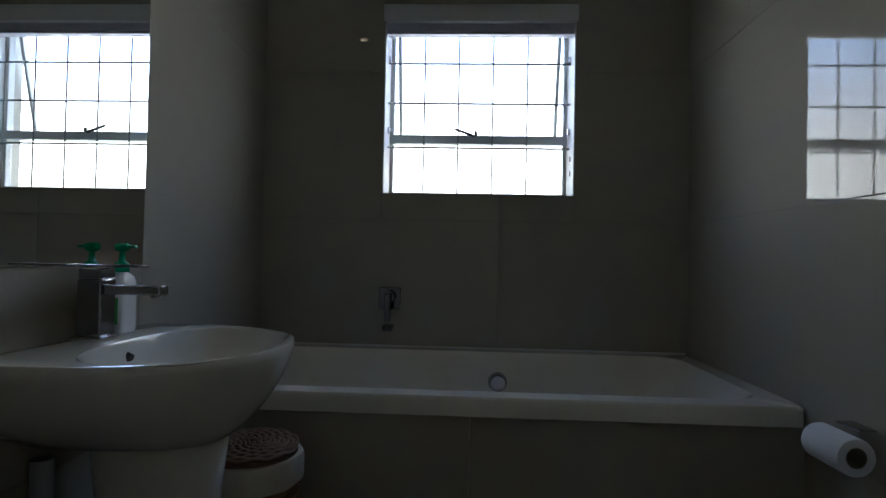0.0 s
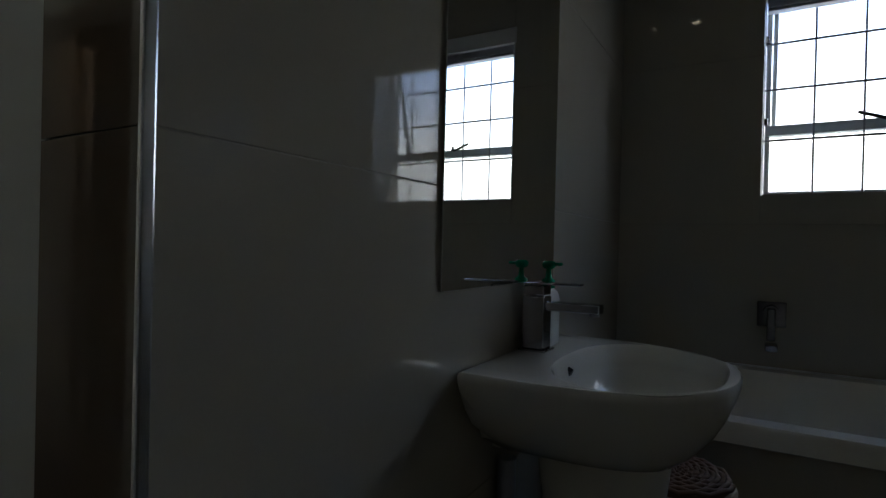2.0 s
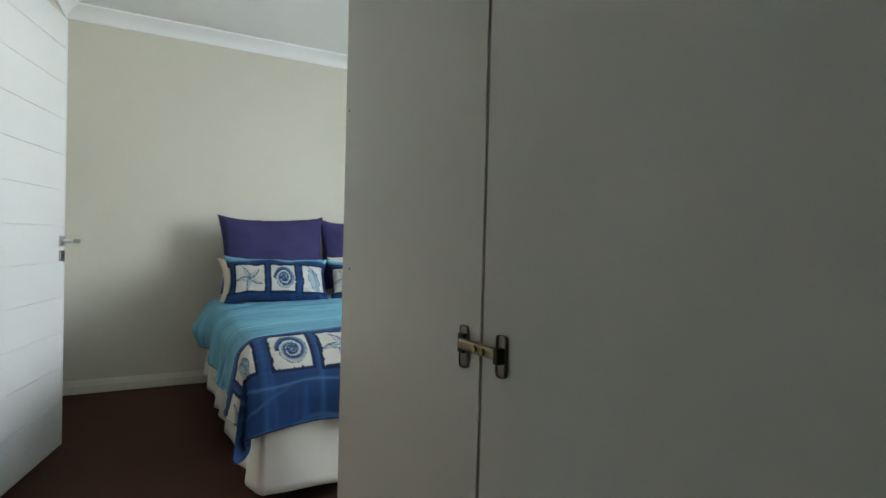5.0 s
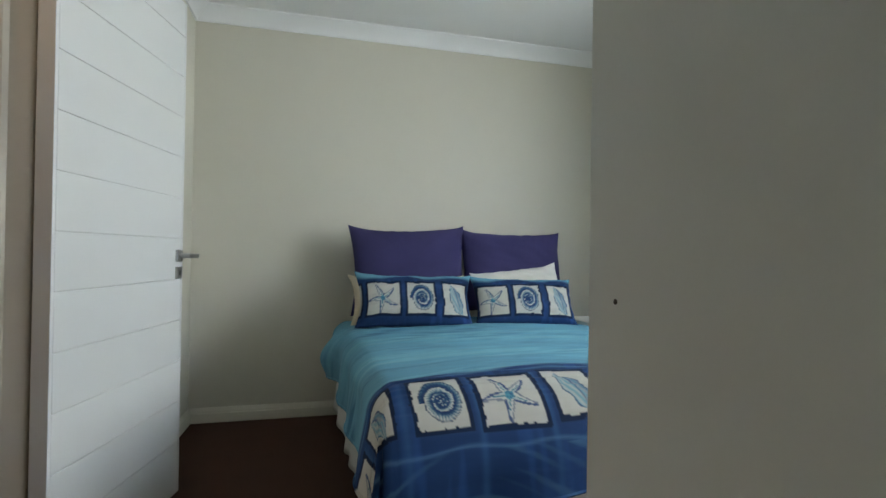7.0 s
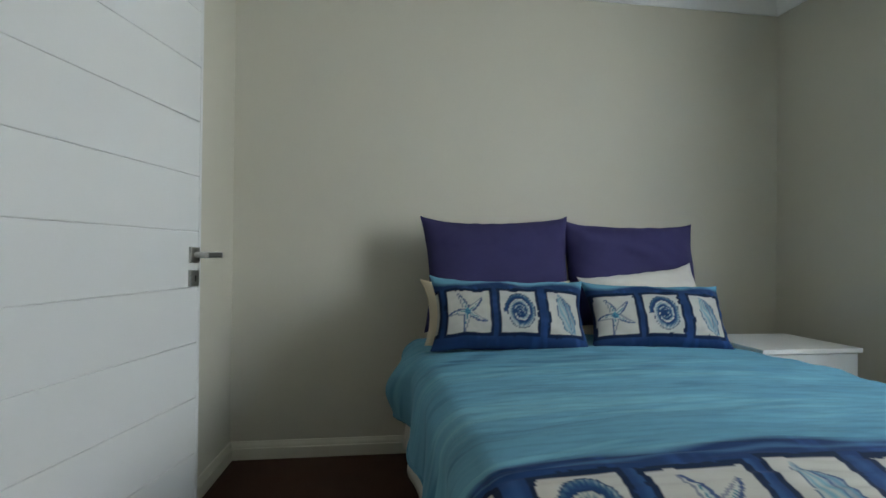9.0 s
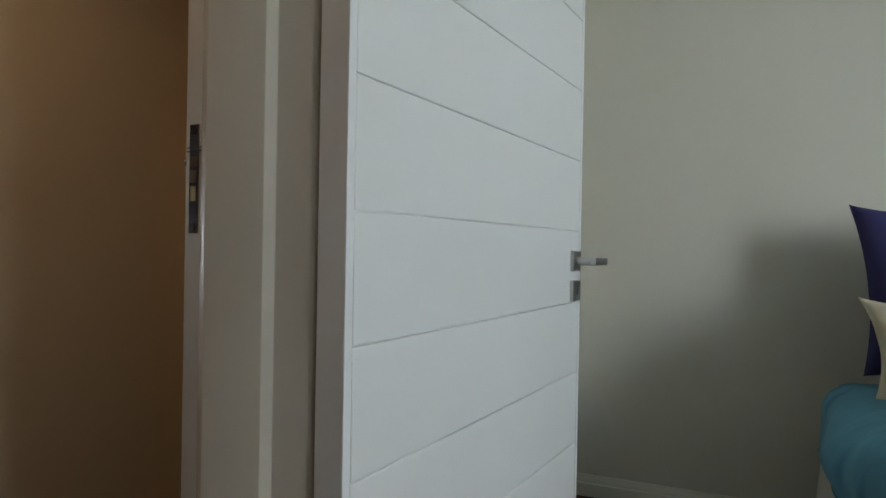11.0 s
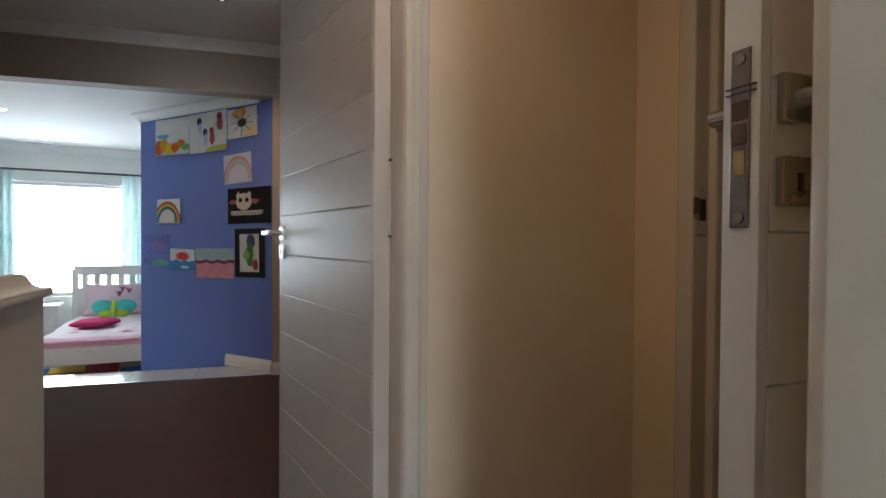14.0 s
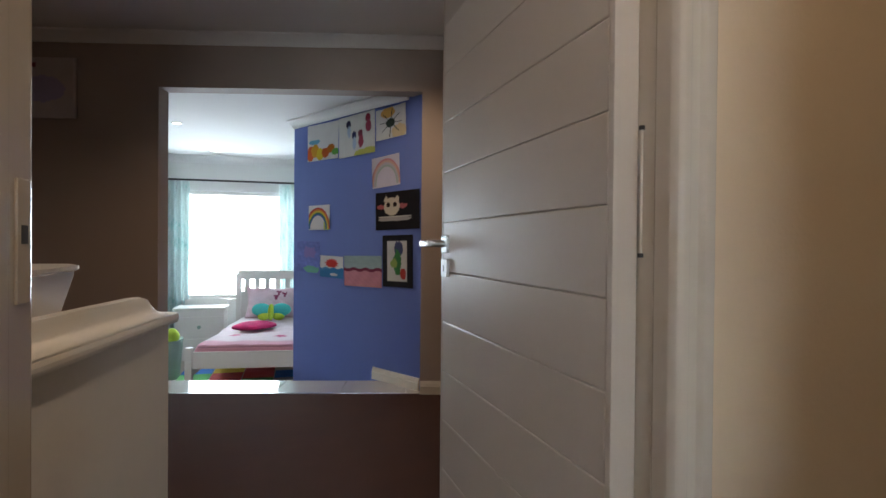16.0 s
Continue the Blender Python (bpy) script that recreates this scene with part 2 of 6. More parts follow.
def rod(bm, a, b, r0, r1=None, seg=14):
    a, b = Vector(a), Vector(b)
    m = Matrix.Translation((a + b) / 2) @ (b - a).to_track_quat("Z", "Y").to_matrix().to_4x4()
    bmesh.ops.create_cone(bm, cap_ends=True, segments=seg, radius1=r0, radius2=r0 if r1 is None else r1, depth=(b - a).length, matrix=m)
    return bm


def rods(*ends, r=0.01, seg=12):
    bm = bmesh.new()
    for a, b in ends:
        rod(bm, a, b, r, seg=seg)
    return bm


def prism(bm, pts, z0, z1, bevel=0.0, seg=2):
    lo = [bm.verts.new((x, y, z0)) for x, y in pts]
    hi = [bm.verts.new((x, y, z1)) for x, y in pts]
    n = len(pts)
    made = [bm.faces.new(lo[::-1]), bm.faces.new(hi)]
    for i in range(n):
        made.append(bm.faces.new((lo[i], lo[(i + 1) % n], hi[(i + 1) % n], hi[i])))
    bmesh.ops.recalc_face_normals(bm, faces=made)
    if bevel:
        up = [e for v in lo for e in v.link_edges if e.other_vert(v) in hi]
        bmesh.ops.bevel(bm, geom=up, offset=bevel, segments=seg, profile=0.5, affect="EDGES")
    return bm


def lathe(bm, prof, seg=32, cx=0.0, cy=0.0, sx=1.0, sy=1.0):
    rings = []
    for r, z in prof:
        rings.append([bm.verts.new((cx + sx * r * math.cos(2 * math.pi * i / seg), cy + sy * r * math.sin(2 * math.pi * i / seg), z)) for i in range(seg)])
    for a, b in zip(rings, rings[1:]):
        for i in range(seg):
            bm.faces.new((a[i], a[(i + 1) % seg], b[(i + 1) % seg], b[i]))
    bm.faces.new(rings[0][::-1])
    bm.faces.new(rings[-1])
    return bm


def smooth(bm, angle=40):
    flat = bm.faces.layers.int.get("flat")
    for f in bm.faces:
        f.smooth = not (flat and f[flat])
    for e in bm.edges:
        if len(e.link_faces) == 2 and e.calc_face_angle(0) > radians(angle):
            e.smooth = False
    return bm


WORLD_MADE = {}


def thing(name, label, category, base=(0, 0, 0), group="", kind="", m=None):
    """An empty at the thing's base. With m its parts are made round the origin and placed by m."""
    ob = new(name)
    ob.empty_display_size = 0.1
    ob.matrix_basis = m if m is not None else Matrix.Translation(base)
    WORLD_MADE[ob.name] = m is None
    return tagged(ob, label, category, group, kind)


def part(name, bm, mat, parent=None, label="", soft=True):
    me = bpy.data.meshes.new(name)
    if soft:
        smooth(bm)
    bm.to_mesh(me)
    bm.free()
    for one in mat if isinstance(mat, (list, tuple)) else [mat]:
        me.materials.append(one)
    ob = new(name, me)
    if parent is not None:
        ob.parent = parent
        if WORLD_MADE.get(parent.name):
            ob.matrix_parent_inverse = parent.matrix_basis.inverted()
    if label:
        ob["label"] = label
    return ob


def structure(name, bm, mat, label, category, soft=False):
    return tagged(part(name, bm, mat, None, "", soft), label, category, kind="structure")


# ---- setting: bathroom ----
CEIL = 2.43
structure("wall_bath_window", boxes((-0.16, 0.485, 1.963, 2.20, 0, CEIL), (1.255, 1.86, 1.963, 2.20, 0, CEIL), (0.485, 1.255, 1.963, 2.20, 0, 1.241), (0.485, 1.255, 1.963, 2.20, 2.015, CEIL)), M_GROUT, "bathroom outer wall behind large glazed beige tiles", "wall")
structure("wall_bath_basin", boxes((-0.20, -0.0030, 0.020, 1.9625, 0, CEIL)), M_GROUT, "bathroom wall behind large glazed beige tiles", "wall")
structure("wall_bath_right", boxes((1.705, 1.86, -1.0, 1.963, 0, CEIL)), M_GROUT, "bathroom wall behind large glazed beige tiles", "wall")
structure("wall_bath_back", boxes((-0.15, 1.86, -1.12, -1.0, 0, CEIL)), M_BEDWALL, "plain bathroom back wall", "wall")
structure("wall_bath_lintel", boxes((-0.15, -0.012, -1.0, 0.020, 2.12, CEIL)), M_BEDWALL, "plain lintel over the hidden bathroom entrance", "wall")
structure("ceiling_bath", boxes((-0.16, 1.86, -1.12, 2.2, CEIL, CEIL + 0.1)), M_CEIL, "white plaster bathroom ceiling", "ceiling")
structure("floor_bath", boxes((-0.15, 1.86, -1.12, 2.2, -0.12, -0.006)), M_GROUT, "bathroom floor screed under beige tiles", "floor")
structure("tile_edge_trim", boxes((-0.006, 0.004, 0.004, 0.018, 0, CEIL), bevel=0.003), M_TRIM, "bright aluminium trim on a tiled wall corner", "trim", True)
structure("window_ledge", boxes((0.486, 1.254, 1.9605, 2.094, 1.2415, 1.2465), bevel=0.0008), M_TILE, "tiled window sill", "window sill")
structure("window_reveal", boxes((0.4855, 0.4905, 1.9605, 2.0945, 1.247, 2.0145), (1.2495, 1.2545, 1.9605, 2.0945, 1.247, 2.0145)), M_REVEAL, "white painted plaster sides of the bathroom window opening", "window reveal")

# ---- setting: bedroom ----
structure("wall_bed_far", boxes((-4.40, -4.22, -1.1, 2.30, 0, CEIL)), M_BEDWALL, "plain greige painted bedroom wall behind the bed", "wall")
structure("wall_bed_window", boxes((-4.22, -2.70, 2.085, 2.30, 0, CEIL), (-1.20, -0.16, 2.085, 2.30, 0, CEIL), (-2.70, -1.20, 2.085, 2.30, 0, 0.85), (-2.70, -1.20, 2.085, 2.30, 2.05, CEIL)), M_BEDWALL, "greige painted bedroom wall with a window", "wall")
bm = bmesh.new()
prism(bm, ((-4.22, -0.82), (-2.53, -0.942), (-2.53, -1.105), (-4.22, -1.105)), 0, CEIL)
prism(bm, ((-1.66, -0.96), (-0.15, -1.0), (-0.15, -1.105), (-1.66, -1.105)), 0, CEIL)
prism(bm, ((-2.53, -0.942), (-1.66, -0.96), (-1.66, -1.105), (-2.53, -1.105)), 2.08, CEIL)
structure("wall_bed_door", bm, [M_BEDWALL], "greige painted bedroom wall with the doorway to the passage", "wall")
structure("ceiling_bed", boxes((-4.40, -0.16, -1.1, 2.30, CEIL, CEIL + 0.1)), M_CEIL, "white plaster bedroom ceiling", "ceiling")
structure("floor_carpet", prism(bmesh.new(), ((-4.40, 2.30), (-4.40, -4.733), (0.30, -5.837), (0.30, -2.13), (-0.15, -2.13), (-0.15, 2.30)), -0.12, 0.0), M_CARPET, "dark brown fitted carpet through bedroom, passage and nursery", "carpet")


def cornice(bm, a, b, inward, z, drop=0.085, out=0.085):
    """A coved cornice along a line on the wall from a to b; inward points into the room."""
    a, b, n = Vector((*a, 0)), Vector((*b, 0)), Vector((*inward, 0)).normalized()
    prof = [(0, -drop), (0.012, -drop), (0.016, -drop * 0.82), (out * 0.35, -drop * 0.55), (out * 0.62, -drop * 0.30), (out * 0.85, -drop * 0.17), (out * 0.88, -0.012), (out, -0.010), (out, 0), (0, 0)]
    ra = [bm.verts.new(a + n * u + Vector((0, 0, z + w))) for u, w in prof]
    rb = [bm.verts.new(b + n * u + Vector((0, 0, z + w))) for u, w in prof]
    k = len(prof)
    fs = [bm.faces.new((ra[i], ra[(i + 1) % k], rb[(i + 1) % k], rb[i])) for i in range(k)] + [bm.faces.new(ra[::-1]), bm.faces.new(rb)]
    bmesh.ops.recalc_face_normals(bm, faces=fs)
    return bm


def skirting(bm, a, b, inward, z=0.0, tall=0.085, thick=0.016):
    a, b, n = Vector((*a, z)), Vector((*b, z)), Vector((*inward, 0)).normalized()
    prof = [(0, 0), (thick, 0), (thick, tall * 0.62), (thick * 0.75, tall * 0.66), (thick * 0.75, tall * 0.8), (thick * 0.55, tall * 0.86), (thick * 0.4, tall), (0, tall)]
    ra = [bm.verts.new(a + n * u + Vector((0, 0, w))) for u, w in prof]
    rb = [bm.verts.new(b + n * u + Vector((0, 0, w))) for u, w in prof]
    k = len(prof)
    fs = [bm.faces.new((ra[i], ra[(i + 1) % k], rb[(i + 1) % k], rb[i])) for i in range(k)] + [bm.faces.new(ra[::-1]), bm.faces.new(rb)]
    bmesh.ops.recalc_face_normals(bm, faces=fs)
    return bm


structure("cornice_bed_far", cornice(bmesh.new(), (-4.22, -0.82), (-4.22, 2.085), (1, 0), CEIL), M_CORNICE, "white coved plaster cornice", "cornice", True)
structure("cornice_bed_door", cornice(bmesh.new(), (-4.22, -0.82), (-0.74, -0.98), (0.05, 1), CEIL), M_CORNICE, "white coved plaster cornice", "cornice", True)
structure("cornice_bed_window", cornice(bmesh.new(), (-4.22, 2.085), (-0.74, 2.085), (0, -1), CEIL), M_CORNICE, "white coved plaster cornice", "cornice", True)
structure("skirting_bed_far", skirting(bmesh.new(), (-4.22, -0.82), (-4.22, 2.085), (1, 0)), M_SKIRT, "cream moulded skirting board", "skirting board", True)
structure("skirting_bed_door", skirting(bmesh.new(), (-4.22, -0.82), (-2.54, -0.941), (0.07, 1)), M_SKIRT, "cream moulded skirting board", "skirting board", True)
structure("skirting_bed_window", skirting(bmesh.new(), (-4.22, 2.085), (-0.74, 2.085), (0, -1)), M_SKIRT, "cream moulded skirting board", "skirting board", True)

# ---- setting: passage ----
HALL_END = -3.36
structure("wall_hall_end", boxes((-3.50, HALL_END, -1.115, -1.105, 0, CEIL), (-3.50, HALL_END, -2.04, -1.885, 0, CEIL), (-3.50, HALL_END, -1.885, -1.115, 2.07, CEIL)), M_HALLWALL, "sand-coloured passage end wall with a doorway", "wall")
structure("wall_hall_bed_side", boxes((-4.2, -2.53, -1.112, -1.106, 0, CEIL), (-1.65, -0.7, -1.112, -1.106, 0, CEIL), (-2.53, -1.65, -1.112, -1.106, 2.09, CEIL)), M_HALLWALL, "sand-coloured paint on the passage side of the wall", "wall")
structure("wall_hall_child", boxes((-3.50, -2.64, -2.13, -2.04, 0, CEIL), (-1.82, -0.7, -2.13, -2.04, 0, CEIL), (-2.64, -1.82, -2.13, -2.04, 2.07, CEIL)), M_HALLWALL, "sand-coloured passage wall with the nursery doorway", "wall")
structure("wall_hall_close", boxes((-0.80, -0.7, -2.04, -1.112, 0, CEIL)), M_HALLWALL, "plain sand-coloured wall closing the passage", "wall")
structure("wall_store", boxes((-4.4, -4.3, -2.3, -1.1, 0, CEIL), (-4.3, -3.512, -2.0, -1.845, 0, CEIL)), M_HALLWALL, "plain wall of the room behind the half-open door", "wall")
structure("ceiling_hall", boxes((-4.4, -0.7, -2.3, -1.1, CEIL, CEIL + 0.1)), M_CEIL, "white plaster passage ceiling", "ceiling")

# ---- setting: nursery ----
SPLIT = Matrix.Translation((-3.05, -5.05, 0)) @ Matrix.Rotation(math.atan2(-0.235, 1.0), 4, "Z")


def on_split(bm):
    """Takes a mesh made along x, with the nursery towards +y, to the slanting wall between the two levels."""
    bmesh.ops.transform(bm, matrix=SPLIT, verts=bm.verts)
    return bm


def split_xy(u, v=0.0):
    p = SPLIT @ Vector((u, v, 0))
    return (p.x, p.y)


structure("wall_child_split", on_split(boxes((-0.72, 0.10, -0.14, 0.0, 0, CEIL), (1.875, 3.45, -0.14, 0.0, 0, CEIL), (0.10, 1.875, -0.14, 0.0, 2.075, CEIL))), M_CHILDWALL, "mushroom-painted slanting wall with a wide opening to the sunken sleeping part", "wall")
structure("wall_child_side", boxes((-3.80, -3.70, -5.2, -2.13, 0, CEIL)), M_CHILDWALL, "mushroom-painted nursery wall", "wall")
structure("wall_child_other", boxes((0.2, 0.3, -6.0, -2.04, 0, CEIL)), M_CHILDWALL, "mushroom-painted nursery wall", "wall")
structure("wall_child_door", boxes((-3.7, -2.64, -2.136, -2.131, 0, CEIL), (-1.82, 0.2, -2.136, -2.131, 0, CEIL), (-0.7, 0.2, -2.13, -2.04, 0, CEIL)), M_CHILDWALL, "mushroom paint on the nursery side of the door wall", "wall")
structure("ceiling_child", boxes((-3.8, 0.3, -6.0, -2.13, CEIL, CEIL + 0.1)), M_CEIL, "white plaster nursery ceiling", "ceiling")
structure("cornice_child", on_split(cornice(bmesh.new(), (-0.70, 0.0), (3.36, 0.0), (0, 1), CEIL, 0.07, 0.08)), M_CORNICE, "white coved plaster cornice", "cornice", True)
LOW, LOWCEIL, FAR = -0.38, 2.12, -8.9
BA, BB = Vector((-2.96, -5.15)), Vector((-2.105, -6.555))
BD = (BB - BA).normalized()
BN = Vector((-BD.y, BD.x))
if BN.x < 0:
    BN = -BN
bm = bmesh.new()
q = BA - 0.02 * BD
prism(bm, ((q.x, q.y), (BB.x, BB.y), (BB.x - 0.12, BB.y - 0.02), (-3.2, -5.2), (-3.2, -5.15)), LOW, LOWCEIL)
structure("wall_blue", bm, M_BLUE, "slanting blue wall hung with paintings", "wall")
structure("wall_low_window", boxes((-4.2, -2.15, FAR - 0.2, FAR, LOW, LOWCEIL), (-0.74, 0.3, FAR - 0.2, FAR, LOW, LOWCEIL), (-2.15, -0.74, FAR - 0.2, FAR, LOW, 0.31), (-2.15, -0.74, FAR - 0.2, FAR, 1.68, LOWCEIL)), M_CEIL, "white wall with a wide window", "wall")
structure("wall_low_side", boxes((-4.3, -4.2, FAR - 0.2, -5.2, LOW, LOWCEIL)), M_CEIL, "plain white wall", "wall")
structure("wall_low_other", boxes((-0.52, -0.42, FAR, -5.80, LOW, LOWCEIL)), M_CEIL, "plain white wall", "wall")
structure("ceiling_low", prism(bmesh.new(), ((-4.3, FAR - 0.2), (0.3, FAR - 0.2), split_xy(3.45, -0.05), split_xy(-0.9, -0.05), (-4.3, -5.0)), LOWCEIL, LOWCEIL + 0.1), M_CEIL, "white ceiling over the sunken sleeping part", "ceiling")
structure("floor_low", boxes((-4.3, 0.3, FAR - 0.2, -5.0, LOW - 0.1, LOW)), M_LINO, "pale floor of the sunken sleeping part", "floor")
structure("step_riser", on_split(boxes((-0.3, 2.7, -0.345, -0.010, LOW, -0.012))), M_CEIL, "white step down to the sleeping part", "step")
structure("cornice_low_far", cornice(bmesh.new(), (-4.2, FAR), (-0.52, FAR), (0, 1), LOWCEIL, 0.09, 0.09), M_CORNICE, "white coved plaster cornice", "cornice", True)
c0, c1 = BA + 0.12 * BD, BB
structure("cornice_blue", cornice(bmesh.new(), (c0.x, c0.y), (c1.x, c1.y), (BN.x, BN.y), LOWCEIL, 0.06, 0.09), M_CORNICE, "white coved plaster cornice on the blue wall", "cornice", True)
s0, s1 = BA - 0.01 * BD, BA + 0.50 * BD
bm = skirting(bmesh.new(), (s0.x, s0.y), (s1.x, s1.y), (BN.x, BN.y), 0.0, 0.09)
skirting(bm, split_xy(-0.6), split_xy(0.10), (SPLIT.to_3x3() @ Vector((0, 1, 0))).xy, 0.0, 0.09)
structure("skirting_blue", bm, M_SKIRT, "cream moulded skirting board", "skirting board", True)
structure("skirting_low", skirting(bmesh.new(), (BA.x + 0.50 * BD.x, BA.y + 0.50 * BD.y), (BB.x, BB.y), (BN.x, BN.y), LOW, 0.10), M_SKIRT, "cream moulded skirting board", "skirting board", True)
structure("ground", boxes((-60, 60, -80, 60, -0.9, -0.7)), material("dry_ground", (0.22, 0.19, 0.13), 0.95, spots=0.6, vary=0.3, grain=30), "dry bare ground outside the house", "ground")
structure("roof", boxes((-4.6, 2.0, -9.3, 2.4, 2.56, 2.7)), M_CEIL, "plain roof slab closing the house", "roof")
structure("backdrop_day", boxes((-4.5, 1.5, -10.6, -10.55, -0.7, 2.4)), M_DAY, "bright hazy daylight outside the window", "backdrop")
structure("backdrop_sky", boxes((-1.6, 3.4, 2.9, 2.95, 1.0, 4.2)), M_SKYGLOW, "bright sky outside the bathroom window", "backdrop")

# ---- doors and frames ----
def lever_set(door, x, face, out, z, key_z, length=0.10):
    """Square rose, lever and keyhole plate on the face of a door made round the origin; the lever points to the hinge side or past the edge."""
    y1 = face + out * 0.009
    lo, hi = sorted((face, y1))
    handle = part("handle", boxes((x - 0.024, x + 0.024, lo, hi, z - 0.024, z + 0.024), bevel=0.002), M_STEEL, door, "brushed steel square rose")
    part("spindle", rod(bmesh.new(), (x, y1, z), (x, face + out * 0.052, z), 0.0095), M_STEEL, handle)
    lo, hi = sorted((face + out * 0.042, face + out * 0.056))
    part("lever", boxes((x - 0.012, x + length, lo, hi, z - 0.009, z + 0.009), bevel=0.003), M_STEEL, handle, "flat brushed steel lever")
    lo, hi = sorted((face, y1))
    plate = part("key_plate", boxes((x - 0.024, x + 0.024, lo, hi, key_z - 0.024, key_z + 0.024), bevel=0.002), M_STEEL, door)
    lo, hi = sorted((face + out * 0.006, y1 + out * 0.0008))
    part("keyhole", boxes((x - 0.003, x + 0.003, lo, hi, key_z - 0.010, key_z + 0.008)), M_BLACK, plate)


def panel_door(name, label, m, width, groove_z, step, side, handle_z, key_z, lever=0.10, tall=2.03, thick=0.042, lock_z=None, both=True, paint=M_WHITE):
    """A white door of horizontal boards with V-joints; hinge on the z axis, leaf along +x; side is +1 or -1: the way the leaf's thickness goes."""
    d = thing(name, label, "door", m=m, kind="structure")
    y0, y1 = sorted((0.0, side * thick))
    part("core", boxes((0.002, width - 0.002, y0 + 0.004, y1 - 0.004, 0.012, tall)), paint, d)
    cuts = [0.008]
    z = groove_z - step * math.floor((groove_z - 0.09) / step)
    while z < tall - 0.05:
        cuts.append(z)
        z += step
    cuts.append(tall)
    shared = {}
    for a, b in zip(cuts, cuts[1:]):
        key = round(b - a, 4)
        if key not in shared:
            ob = part("board", boxes((0.014, width - 0.014, y0, y1, 0.0, b - a - 0.0008), bevel=0.0030), paint, d)
            shared[key] = ob.data
        else:
            ob = new("board", shared[key])
            ob.parent = d
        ob.location = (0, 0, a + 0.0006)
    for x0, x1 in ((0.0, 0.0135), (width - 0.0135, width)):
        part("lipping", boxes((x0, x1, y0, y1, 0.008, tall), bevel=0.0015), paint, d)
    lever_set(d, width - 0.045, 0.0, -side, handle_z, key_z, lever)
    if both:
        lever_set(d, width - 0.045, side * thick, side, handle_z, key_z, lever)
    if lock_z:
        mid = side * thick / 2
        lock = part("lock_plate", boxes((width - 0.001, width + 0.0015, mid - 0.011, mid + 0.011, lock_z - 0.088, lock_z + 0.088), bevel=0.001), M_LOCK, d, "dark chromed mortise lock plate")
        part("latch", prism(bmesh.new(), ((width, mid - 0.006), (width + 0.005, mid - 0.006), (width + 0.0025, mid + 0.007), (width, mid + 0.007)), lock_z - 0.006, lock_z + 0.014), M_DARKSTEEL, lock, "dark latch bolt")
        part("striker_wear", boxes((width + 0.0012, width + 0.0020, mid - 0.009, mid + 0.009, lock_z + 0.018, lock_z + 0.036)), M_RUSTBROWN, lock, "rusty brown patch")
        for dz in (0.050, 0.044):
            part("scratch", boxes((width - 0.0005, width + 0.0019, mid - 0.017, mid + 0.017, lock_z + dz, lock_z + dz + 0.0014)), M_BLACK, lock)
        part("dead_bolt", boxes((width, width + 0.0022, mid - 0.006, mid + 0.006, lock_z - 0.036, lock_z - 0.012)), M_BRASS, lock)
        for dz in (0.078, -0.078):
            part("screw", rod(bmesh.new(), (width + 0.001, mid, lock_z + dz), (width + 0.0028, mid, lock_z + dz), 0.0055), M_CHROME, lock)
    return d


def door_frame(name, label, x0, x1, rebate_y, way, depth, step_at=0.080, lip=0.05, head=2.045, stop=0.016):
    """Pressed steel frame in a wall along x. way: +1 or -1, from the rebated side through the wall."""
    d = thing(name, label, "door frame", base=((x0 + x1) / 2, rebate_y, 0), kind="structure")
    sec = [(-lip, 0.002), (-lip, -0.013), (-lip + 0.003, -0.0180), (-lip + 0.007, -0.0190), (-lip + 0.011, -0.0175), (-lip + 0.014, -0.0140), (-0.010, -0.014), (-0.005, -0.0125), (-0.0015, -0.008), (0.0, -0.001), (0.0, step_at), (stop, step_at + 0.010), (stop, depth - 0.002), (stop - 0.004, depth + 0.010), (stop - 0.010, depth + 0.014), (stop - 0.020, depth + 0.014), (stop - 0.024, depth + 0.005), (stop - 0.040, depth + 0.005), (stop - 0.044, depth + 0.014), (-lip + 0.003, depth + 0.014), (-lip, depth + 0.010), (-lip, depth - 0.006)]
    for n, x, s in (("jamb", x0, 1), ("jamb", x1, -1)):
        bm = bmesh.new()
        prism(bm, [(x + s * u, rebate_y + way * w) for u, w in sec], 0, head, bevel=0.0012)
        part(n, bm, M_FRAME, d)
    lo, hi = sorted((rebate_y - way * 0.014, rebate_y + way * (depth + 0.014)))
    part("head", boxes((x0 - lip, x1 + lip, lo, hi, head, head + 0.05), bevel=0.005), M_FRAME, d)
    return d


door_frame("door_frame_1", "cream enamelled steel frame of the bedroom doorway", -2.490, -1.70, -0.957, -1, 0.150, step_at=0.044, lip=0.047, stop=0.012)
door_frame("door_frame_2", "cream enamelled steel frame of the nursery doorway", -2.607, -1.838, -2.135, 1, 0.092, step_at=0.05, lip=0.056, stop=0.006)
f3 = thing("door_frame_3", "cream enamelled steel frame with a lock keep, beside a half-open door", "door frame", base=(HALL_END, -1.5, 0), kind="structure")
for y, s in ((-1.835, 1), (-1.118, -1)):
    bm = bmesh.new()
    sec = [(-0.052, 0.016), (0.0, 0.016), (0.0, -0.045), (0.018, -0.055), (0.018, -0.34), (-0.052, -0.34)] if s > 0 else [(-0.004, 0.016), (0.0, 0.016), (0.0, -0.045), (0.012, -0.055), (0.012, -0.15), (-0.004, -0.15)]
    prism(bm, [(HALL_END + w, y + s * u) for u, w in sec], 0, 2.045, bevel=0.005, seg=3)
    part("jamb", bm, M_FRAME, f3)
part("head", boxes((HALL_END - 0.15, HALL_END + 0.016, -1.885, -1.115, 2.045, 2.09), bevel=0.005), M_FRAME, f3)
